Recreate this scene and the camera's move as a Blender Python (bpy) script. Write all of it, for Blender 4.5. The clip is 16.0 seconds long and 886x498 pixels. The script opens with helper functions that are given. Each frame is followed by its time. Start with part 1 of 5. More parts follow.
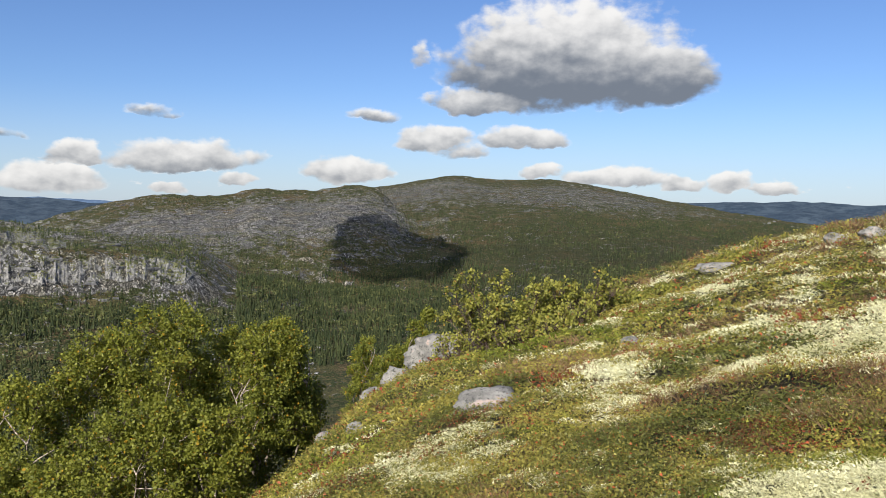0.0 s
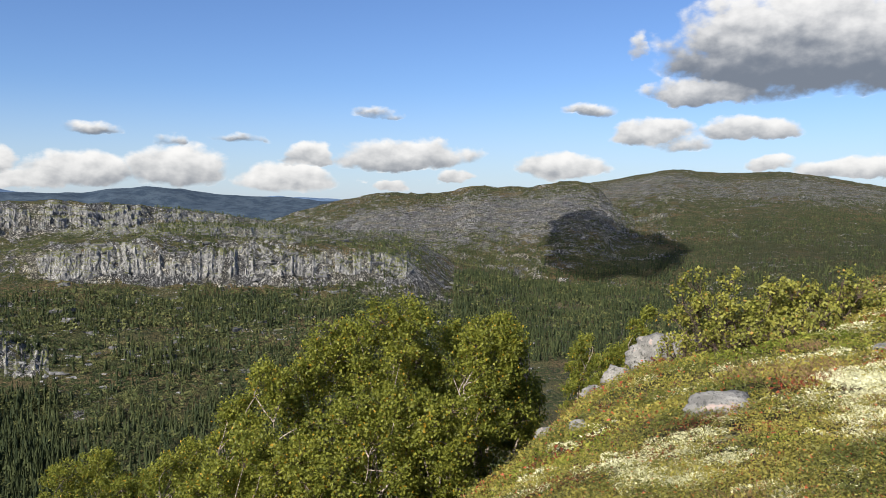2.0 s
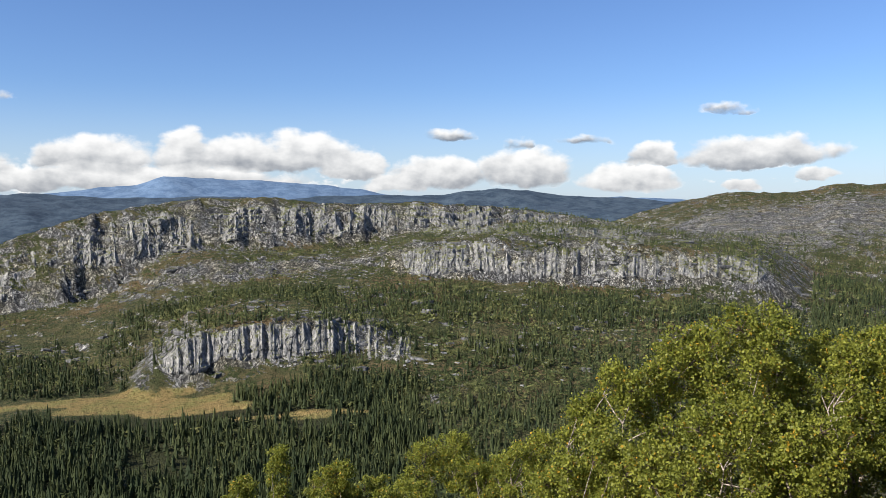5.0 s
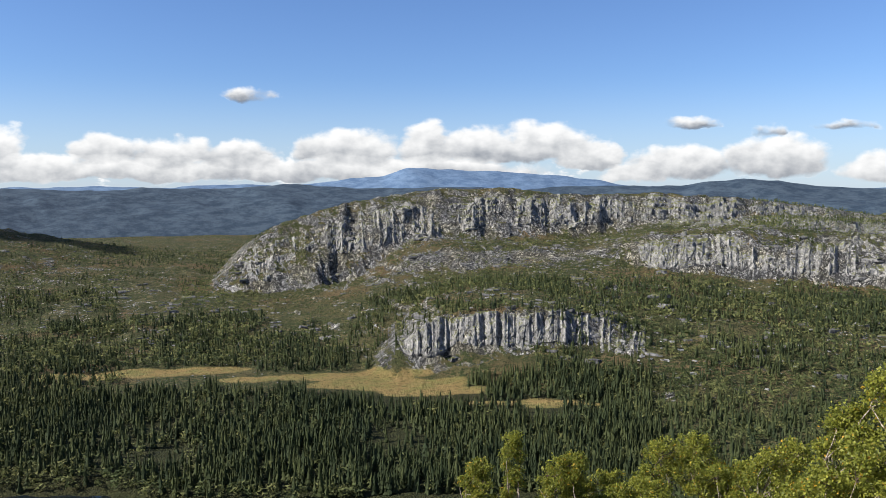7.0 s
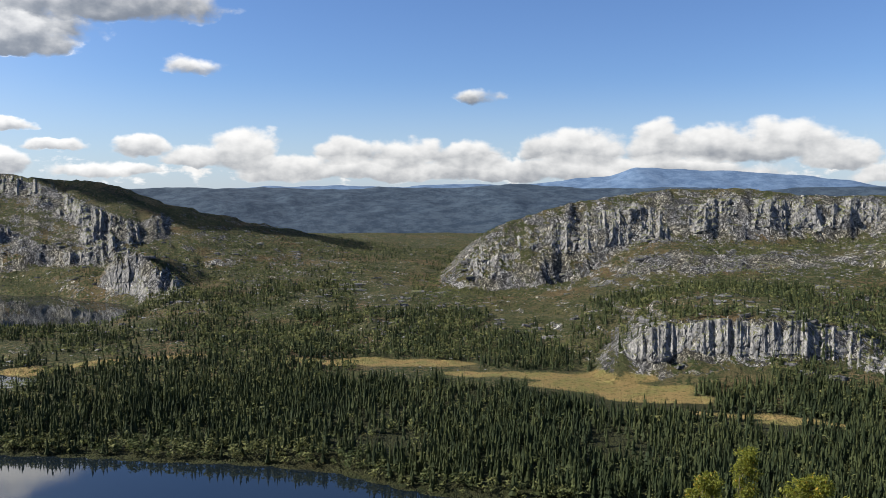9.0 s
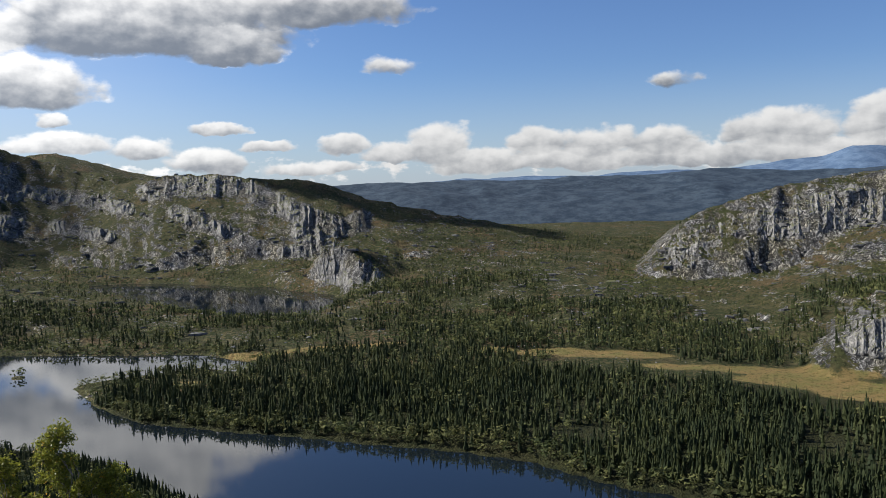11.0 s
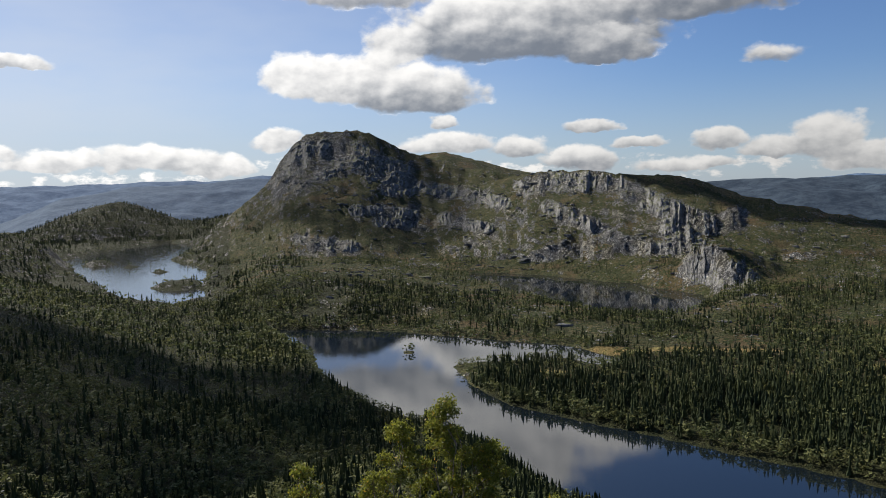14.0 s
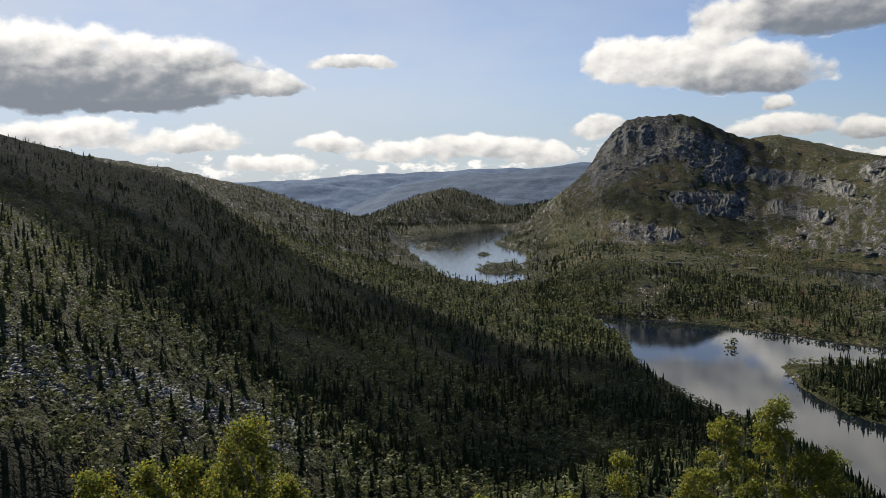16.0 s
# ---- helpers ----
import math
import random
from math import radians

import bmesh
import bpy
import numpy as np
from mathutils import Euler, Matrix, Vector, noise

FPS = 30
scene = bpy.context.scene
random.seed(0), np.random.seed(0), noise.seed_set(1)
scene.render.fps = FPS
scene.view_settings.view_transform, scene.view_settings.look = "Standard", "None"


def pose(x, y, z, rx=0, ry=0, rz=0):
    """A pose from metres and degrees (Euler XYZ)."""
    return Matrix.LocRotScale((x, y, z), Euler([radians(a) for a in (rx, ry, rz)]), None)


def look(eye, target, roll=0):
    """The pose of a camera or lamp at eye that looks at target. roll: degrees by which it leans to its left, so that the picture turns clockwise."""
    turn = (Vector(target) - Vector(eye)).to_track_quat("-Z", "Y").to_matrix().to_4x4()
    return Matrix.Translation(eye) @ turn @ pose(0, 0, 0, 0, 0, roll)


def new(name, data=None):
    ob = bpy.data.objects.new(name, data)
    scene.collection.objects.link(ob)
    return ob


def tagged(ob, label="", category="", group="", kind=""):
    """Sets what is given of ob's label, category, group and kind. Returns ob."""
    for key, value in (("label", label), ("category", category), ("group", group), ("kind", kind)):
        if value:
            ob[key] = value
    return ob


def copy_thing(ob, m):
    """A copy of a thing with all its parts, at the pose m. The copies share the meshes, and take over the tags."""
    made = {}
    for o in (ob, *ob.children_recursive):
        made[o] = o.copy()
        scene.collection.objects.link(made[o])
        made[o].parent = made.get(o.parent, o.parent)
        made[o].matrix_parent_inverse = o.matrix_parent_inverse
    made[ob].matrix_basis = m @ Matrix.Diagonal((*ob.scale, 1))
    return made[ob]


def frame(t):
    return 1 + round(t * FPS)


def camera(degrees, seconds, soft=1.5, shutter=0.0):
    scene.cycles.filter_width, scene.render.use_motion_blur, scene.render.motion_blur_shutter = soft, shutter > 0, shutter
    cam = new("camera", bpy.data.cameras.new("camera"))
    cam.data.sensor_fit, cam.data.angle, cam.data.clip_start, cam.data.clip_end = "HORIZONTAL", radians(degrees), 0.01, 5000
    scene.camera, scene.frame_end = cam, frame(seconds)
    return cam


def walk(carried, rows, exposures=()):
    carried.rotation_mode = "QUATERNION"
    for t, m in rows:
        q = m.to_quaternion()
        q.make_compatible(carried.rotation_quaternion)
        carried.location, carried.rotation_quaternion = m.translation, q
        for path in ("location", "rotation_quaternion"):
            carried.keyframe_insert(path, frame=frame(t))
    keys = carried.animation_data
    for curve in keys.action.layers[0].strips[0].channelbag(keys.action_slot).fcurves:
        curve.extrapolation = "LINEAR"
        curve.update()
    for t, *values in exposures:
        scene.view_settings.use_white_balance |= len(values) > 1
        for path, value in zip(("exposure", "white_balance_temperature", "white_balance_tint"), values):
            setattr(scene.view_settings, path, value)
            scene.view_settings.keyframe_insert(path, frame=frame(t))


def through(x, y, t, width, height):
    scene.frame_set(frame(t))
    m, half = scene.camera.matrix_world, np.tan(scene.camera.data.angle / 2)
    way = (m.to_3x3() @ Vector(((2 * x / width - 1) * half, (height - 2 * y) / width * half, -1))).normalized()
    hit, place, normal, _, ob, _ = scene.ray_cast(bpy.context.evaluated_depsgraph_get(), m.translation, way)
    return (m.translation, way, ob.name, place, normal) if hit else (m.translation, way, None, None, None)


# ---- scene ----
# Camera: a phone held at arm's length by somebody turning on the spot.
cam = camera(56.4, 16.0, soft=0.4)
EYE, TILT, LEAN, ARM = 130.0, -3.09, -0.83, 0.4
ROWS = [
    # seconds, yaw, pitch, roll
    (0.0, 0.00, -0.00, 0.00),
    (0.5, 4.04, -0.43, -0.21),
    (1.0, 7.34, -0.68, -0.11),
    (1.5, 11.12, -0.53, -0.22),
    (2.0, 14.79, -0.30, -0.28),
    (2.5, 18.49, -0.41, -0.25),
    (3.0, 23.07, -0.66, -0.43),
    (3.5, 27.24, -0.58, -0.43),
    (4.0, 30.73, -0.44, -0.60),
    (6.5, 50.38, -1.34, -1.82),
    (7.0, 54.34, -1.64, -1.99),
    (7.5, 58.06, -1.88, -2.24),
    (8.0, 61.94, -1.95, -2.46),
    (8.5, 65.67, -2.07, -2.69),
    (9.0, 69.85, -2.31, -2.84),
    (11.5, 86.49, -3.72, -0.99),
    (12.0, 90.12, -3.96, -0.85),
    (12.5, 93.84, -4.17, -0.76),
    (13.0, 99.12, -4.32, -1.00),
    (13.5, 103.54, -4.42, -1.47),
    (14.0, 108.28, -4.42, -1.58),
    (14.5, 113.31, -4.86, -1.34),
    (15.0, 118.54, -5.20, -1.27),
    (15.5, 124.17, -5.28, -1.12),
    (16.0, 130.09, -5.89, -1.14),
]


def arm(yaw):
    a = radians(yaw)
    return -ARM * math.sin(a), ARM * (math.cos(a) - 1.0)


walk(cam, [(t, pose(0, 0, EYE, TILT, LEAN, 0) @ pose(*arm(yaw), 0.0, 90 + pitch, roll, yaw)) for t, yaw, pitch, roll in ROWS],
     [(0.0, 0.80, 6550, 10), (4.0, 0.98, 6500, 10), (7.0, 1.0, 6450, 10), (9.0, 0.88, 6500, 10), (11.5, 0.57, 6450, 10), (14.0, 0.43, 6600, 10), (16.0, 0.39, 6850, 10)])

# ---- light ----
SUN_AZ, SUN_EL = 158.0, 35.0          # degrees to the left of the first view, and above the horizon


def toward(az, el=0.0):
    """The unit vector of a bearing (degrees to the left of +y) and a height angle."""
    a, e = radians(az), radians(el)
    return Vector((-math.sin(a) * math.cos(e), math.cos(a) * math.cos(e), math.sin(e)))


sun = new("sun", bpy.data.lights.new("sun", "SUN"))
sun.data.energy, sun.data.angle, sun.data.color = 5.0, radians(0.53), (1.0, 0.95, 0.86)
sun.matrix_world = look((0, 0, 900), Vector((0, 0, 900)) - toward(SUN_AZ, SUN_EL))


class Nodes:
    """A small way to write node trees as expressions."""

    def __init__(self, tree):
        self.tree = tree

    def node(self, kind, inputs=()):
        n = self.tree.nodes.new(kind)
        return self.feed(n, inputs)

    def feed(self, n, inputs):
        for k, v in (inputs.items() if hasattr(inputs, "items") else enumerate(inputs)):
            if v is None:
                continue
            if isinstance(v, bpy.types.NodeSocket):
                self.tree.links.new(v, n.inputs[k])
            else:
                n.inputs[k].default_value = v
        return n

    def math(self, op, a, b=None, c=None, clamp=False):
        n = self.tree.nodes.new("ShaderNodeMath")
        n.operation, n.use_clamp = op, clamp
        return self.feed(n, (a, b, c)).outputs[0]

    def vec(self, op, a, b=None, out=0):
        n = self.tree.nodes.new("ShaderNodeVectorMath")
        n.operation = op
        return self.feed(n, (a, b)).outputs[out]

    def noise(self, vector, scale, detail=4.0, rough=0.55, dist=0.0):
        return self.node("ShaderNodeTexNoise", {"Vector": vector, "Scale": scale, "Detail": detail, "Roughness": rough, "Distortion": dist}).outputs["Fac"]

    def step(self, value, lo, hi, a=0.0, b=1.0):
        n = self.tree.nodes.new("ShaderNodeMapRange")
        n.interpolation_type = "SMOOTHSTEP"
        return self.feed(n, (value, lo, hi, a, b)).outputs[0]

    def cells(self, vector, scale, feature="DISTANCE_TO_EDGE", out="Distance"):
        n = self.tree.nodes.new("ShaderNodeTexVoronoi")
        n.feature = feature
        return self.feed(n, {"Vector": vector, "Scale": scale, "Randomness": 1.0}).outputs[out]

    def attribute(self, name):
        n = self.tree.nodes.new("ShaderNodeAttribute")
        n.attribute_name = name
        return n.outputs["Fac"]

    def mix(self, fac, a, b):
        n = self.tree.nodes.new("ShaderNodeMix")
        n.data_type = "RGBA"
        for sock, v in ((n.inputs[0], fac), (n.inputs[6], a), (n.inputs[7], b)):
            if isinstance(v, bpy.types.NodeSocket):
                self.tree.links.new(v, sock)
            else:
                sock.default_value = v if isinstance(v, float) else (*v[:3], 1.0)
        return n.outputs[2]


# Clouds: bearing, height angle, half width, half height (degrees), how dark the base is.
CLOUDS_AHEAD = [
    (-8.2, 10.2, 7.6, 3.7, 0.95), (-13.8, 9.0, 4.0, 2.2, 0.95), (-2.3, 7.1, 3.2, 0.8, 0.6), (0.6, 4.6, 2.6, 1.0, 0.45), (-1.2, 3.8, 2.0, 0.6, 0.6), (-5.4, 4.8, 2.8, 0.85, 0.5), (4.7, 6.1, 1.5, 0.4, 0.7),
    (1.7, 10.2, 0.7, 0.7, 0.6), (17.2, 3.1, 4.5, 1.1, 0.55), (23.9, 3.0, 2.0, 0.8, 0.5), (25.5, 1.4, 3.0, 1.1, 0.35), (6.6, 2.3, 3.0, 0.9, 0.4), (14.1, 1.5, 1.3, 0.5, 0.4), (18.3, 0.9, 1.2, 0.45, 0.3),
    (-6.8, 2.3, 1.4, 0.5, 0.4), (-11.8, 2.1, 3.4, 0.7, 0.4), (-16.0, 1.7, 1.5, 0.55, 0.4), (-19.0, 1.6, 1.6, 0.65, 0.35), (-21.8, 1.4, 1.3, 0.4, 0.4),
]
CLOUDS_LEFT = [
    (51.8, 3.1, 3.6, 1.3, 0.5), (47.5, 3.2, 3.6, 1.4, 0.5), (44.4, 2.2, 2.2, 1.0, 0.4), (32.8, 2.1, 3.2, 1.4, 0.5), (38.5, 1.8, 3.2, 1.2, 0.5), (41.2, 1.1, 2.2, 0.7, 0.3), (37.4, 4.4, 1.7, 0.4, 0.8),
    (28.7, 3.9, 1.7, 0.36, 0.8), (33.0, 3.8, 0.9, 0.4, 0.8), (76.7, 2.6, 2.1, 1.1, 0.45), (72.6, 2.5, 2.6, 1.1, 0.5), (68.3, 2.4, 2.4, 1.0, 0.6), (75.0, 1.3, 6.1, 0.8, 0.4), (60.7, 2.9, 3.4, 1.3, 0.5),
    (55.3, 3.2, 2.2, 1.5, 0.45), (57.6, 1.5, 9.4, 0.8, 0.45), (66.4, 1.4, 5.4, 0.8, 0.5), (80.6, 1.3, 3.2, 0.9, 0.4), (67.6, 6.3, 1.7, 0.45, 0.75), (19.1, 5.8, 1.6, 0.3, 0.8),
]
CLOUDS_BEHIND = [
    (102.5, 10.9, 9.5, 2.5, 0.85), (93.5, 12.2, 8.5, 1.8, 0.8), (97.0, 9.2, 3.0, 1.3, 0.8), (118.0, 7.8, 2.2, 1.6, 0.25), (114.0, 7.6, 4.4, 1.7, 0.4), (109.9, 6.9, 4.2, 1.8, 0.7), (111.1, 9.7, 2.2, 1.7, 0.3),
    (108.0, 4.6, 1.0, 0.6, 0.5), (98.1, 4.0, 1.8, 0.5, 0.5), (94.8, 2.7, 1.8, 0.4, 0.4), (89.8, 2.7, 1.5, 0.75, 0.45), (83.3, 2.6, 2.2, 1.45, 0.5), (86.3, 2.2, 2.2, 0.85, 0.4), (102.9, 2.7, 2.2, 0.9, 0.5),
    (98.9, 1.8, 2.5, 0.85, 0.5), (108.3, 3.1, 3.2, 0.8, 0.4), (92.0, 1.2, 3.2, 0.5, 0.4), (119.5, 3.6, 1.6, 0.65, 0.4), (86.5, 8.0, 2.0, 0.55, 0.6),
]
CLOUDS_SUNWARD = [
    (156.0, 8.4, 6.2, 2.4, 1.15), (148.8, 8.1, 6.2, 2.0, 1.1), (152.4, 6.5, 8.8, 1.4, 1.1), (143.3, 7.0, 4.0, 0.9, 0.6), (136.1, 8.3, 3.0, 0.5, 0.5), (101.0, 15.6, 9.0, 3.2, 0.5), (106.5, 19.0, 8.0, 2.4, 0.5), (113.0, 14.5, 6.0, 2.4, 0.6),
    (133.3, 2.4, 3.2, 0.75, 0.35), (127.4, 2.4, 4.0, 0.85, 0.4), (137.9, 3.0, 2.4, 0.7, 0.4), (141.7, 1.7, 2.9, 0.6, 0.3), (123.2, 1.9, 2.4, 0.75, 0.4), (147.1, 3.4, 4.0, 0.9, 0.4), (154.2, 4.0, 4.2, 1.0, 0.4),
    (130.0, 16.5, 12.0, 3.0, 0.8),
]
CLOUDS = CLOUDS_AHEAD + CLOUDS_LEFT + CLOUDS_BEHIND + CLOUDS_SUNWARD


def cloud_field(n, p):
    """The cover of cloud in a direction p given as (bearing, height angle) in degrees, and how far its light is dimmed."""
    warp = n.node("ShaderNodeTexNoise", {"Vector": n.vec("MULTIPLY", p, (1.0, 1.5, 0.0)), "Scale": 0.34, "Detail": 6.0, "Roughness": 0.56}).outputs["Color"]
    w = n.vec("ADD", p, n.vec("MULTIPLY", n.vec("SUBTRACT", warp, (0.5, 0.5, 0.5)), (3.0, 1.7, 0.0)))
    top = weight = dim = None
    for az, el, wide, high, dark in CLOUDS:
        q = n.vec("MULTIPLY", n.vec("SUBTRACT", w, (az, el - 0.35 * high, 0.0)), (0.86 / wide, 0.68 / high, 0.0))
        # rounded heads over a flatter base
        f = n.vec("MAXIMUM", q, n.vec("MULTIPLY", q, (1.0, -2.1, 1.0)))
        v = n.math("SUBTRACT", 1.0, n.vec("DOT_PRODUCT", f, f, out=1))
        if dark >= 0.6 and high < 0.75:
            v = n.math("MULTIPLY", v, 0.42)
        k = n.math("MAXIMUM", v, 0.0)
        g = n.math("MULTIPLY", k, n.math("SUBTRACT", 0.98 * dark, n.vec("DOT_PRODUCT", q, (0.0, 1.5 * dark, 0.0), out=1)))
        top = v if top is None else n.math("MAXIMUM", top, v)
        weight = k if weight is None else n.math("ADD", weight, k)
        dim = g if dim is None else n.math("ADD", dim, g)
    dim = n.math("DIVIDE", dim, n.math("ADD", weight, 0.05))
    # the broken bank of small cumulus low along the horizon
    el = n.node("ShaderNodeSeparateXYZ", (p,))
    puff = n.noise(n.vec("MULTIPLY", p, (1.0, 2.0, 0.0)), 0.62, 7.0, 0.6)
    low = n.math("MULTIPLY", n.math("ABSOLUTE", n.math("SUBTRACT", el.outputs[1], 1.2)), 0.42)
    bank = n.math("SUBTRACT", n.math("MULTIPLY", n.math("SUBTRACT", puff, 0.47), 3.6), low)
    bank = n.math("ADD", bank, n.step(el.outputs[0], 22.0, 44.0, -0.55, 0.0))
    curls = n.noise(n.vec("MULTIPLY", p, (1.0, 1.4, 0.0)), 0.55, 5.0, 0.52)
    ahead = n.noise(n.vec("MULTIPLY", n.vec("ADD", p, (0.35, 0.45, 0.0)), (1.0, 1.4, 0.0)), 0.55, 4.0, 0.5)
    cover = n.math("ADD", n.math("MAXIMUM", n.math("MULTIPLY", top, 1.3), bank), n.math("MULTIPLY", n.math("SUBTRACT", curls, 0.5), 1.7))
    dim = n.math("ADD", dim, n.math("MULTIPLY", n.math("SUBTRACT", ahead, curls), 1.1))
    dim = n.step(n.math("ADD", dim, n.math("MULTIPLY", n.math("SUBTRACT", curls, 0.5), 0.5)), -0.22, 1.12)
    return cover, dim


def make_world():
    world = bpy.data.worlds.new("sky")
    scene.world = world
    world.use_nodes = True
    world.node_tree.nodes.clear()
    n = Nodes(world.node_tree)
    way = n.node("ShaderNodeTexCoord").outputs["Generated"]
    s = n.node("ShaderNodeSeparateXYZ", (way,))
    az = n.math("MULTIPLY", n.math("ARCTAN2", n.math("MULTIPLY", s.outputs[0], -1.0), s.outputs[1]), 57.2958)
    az = n.math("ADD", az, n.math("MULTIPLY", n.math("LESS_THAN", az, -120.0), 360.0))
    el = n.math("MULTIPLY", n.math("ARCSINE", s.outputs[2]), 57.2958)
    p = n.node("ShaderNodeCombineXYZ", (az, el)).outputs[0]
    cover, dim = cloud_field(n, p)
    opacity = n.math("MULTIPLY", n.step(cover, -0.06, 0.62), 0.97)
    white = n.mix(dim, (1.10, 1.09, 1.07), (0.22, 0.25, 0.30))
    tex = n.node("ShaderNodeTexSky")
    tex.sky_type, tex.sun_disc, tex.sun_elevation, tex.sun_rotation = "NISHITA", False, radians(SUN_EL), radians(-SUN_AZ)
    tex.altitude, tex.air_density, tex.dust_density, tex.ozone_density = 900.0, 1.0, 0.5, 2.0
    sky = tex.outputs[0]
    clear = n.vec("MULTIPLY", sky, (SKY * 0.74, SKY * 0.92, SKY * 1.25))
    lit = n.step(n.vec("DOT_PRODUCT", way, tuple(toward(SUN_AZ, SUN_EL)), out=1), 0.15, 0.85, CLOUD, CLOUD * 1.6)
    glow = n.vec("MULTIPLY", white, n.node("ShaderNodeCombineXYZ", (lit, lit, lit)).outputs[0])
    opacity = n.math("MULTIPLY", opacity, n.step(el, -0.5, 0.6))
    # a thin high veil towards the sun
    veil = n.math("MULTIPLY", n.step(az, 85.0, 150.0), n.math("MULTIPLY", n.step(el, 3.0, 36.0, 0.8, 0.3), n.step(n.noise(n.vec("MULTIPLY", p, (1.0, 3.0, 0.0)), 0.05, 4.0, 0.6), 0.2, 0.7, 0.6, 1.0)))
    clear = n.mix(veil, clear, (1.06 * CLOUD, 1.13 * CLOUD, 1.21 * CLOUD))
    clear = n.mix(n.step(el, -0.5, 8.0, 0.50, 0.0), clear, (0.66 * CLOUD, 0.76 * CLOUD, 0.92 * CLOUD))
    colour = n.mix(opacity, clear, glow)
    back = n.node("ShaderNodeBackground", {"Color": colour, "Strength": 1.0})
    n.node("ShaderNodeOutputWorld", (back.outputs[0],))


SKY, CLOUD = 0.057, 0.49
make_world()

# ---- the lie of the land ----
# Lines of the land are (bearing, distance, height angle from the eye); z = 0 is the water.
GRID = np.arange(-60.0, 300.0, 0.1)


def line(points, smooth=0.45):
    """Distance and height of a ridge or foot line at every tenth of a degree."""
    a, r, e = np.array(sorted(points)).T
    z = EYE + r * np.tan(np.radians(e))
    k = np.exp(-0.5 * (np.arange(-15, 16) * 0.1 / smooth) ** 2)
    k /= k.sum()
    z = np.interp(GRID, a, z) - 14.0 * np.maximum(0, np.maximum(a[0] - GRID, GRID - a[-1]))
    return [np.convolve(np.pad(v, 15, mode="edge"), k, "valid") for v in (np.interp(GRID, a, r), z)]


def at(table, az):
    return np.interp(az, GRID, table)


_rng = np.random.RandomState(7)
LATTICE = _rng.rand(256, 256)


def value(x, y):
    """Smooth value noise in -1..1 with cells of one unit."""
    xi, yi = np.floor(x).astype(int), np.floor(y).astype(int)
    fx, fy = x - xi, y - yi
    fx, fy = fx * fx * (3 - 2 * fx), fy * fy * (3 - 2 * fy)
    a, b = LATTICE[xi & 255, yi & 255], LATTICE[(xi + 1) & 255, yi & 255]
    c, d = LATTICE[xi & 255, (yi + 1) & 255], LATTICE[(xi + 1) & 255, (yi + 1) & 255]
    return 2 * ((a * (1 - fx) + b * fx) * (1 - fy) + (c * (1 - fx) + d * fx) * fy) - 1


def fbm(x, y, size, octaves=4, gain=0.5):
    total, amp = 0.0, 1.0
    for k in range(octaves):
        total = total + amp * value(x / size + 17.3 * k, y / size - 9.1 * k)
        size, amp = size / 2.03, amp * gain
    return total


def ridged(x, y, size, octaves=3):
    total, amp = 0.0, 1.0
    for k in range(octaves):
        total = total + amp * (1 - 2 * np.abs(value(x / size + 5.7 * k, y / size + 3.3 * k)))
        size, amp = size / 2.1, amp * 0.5
    return total


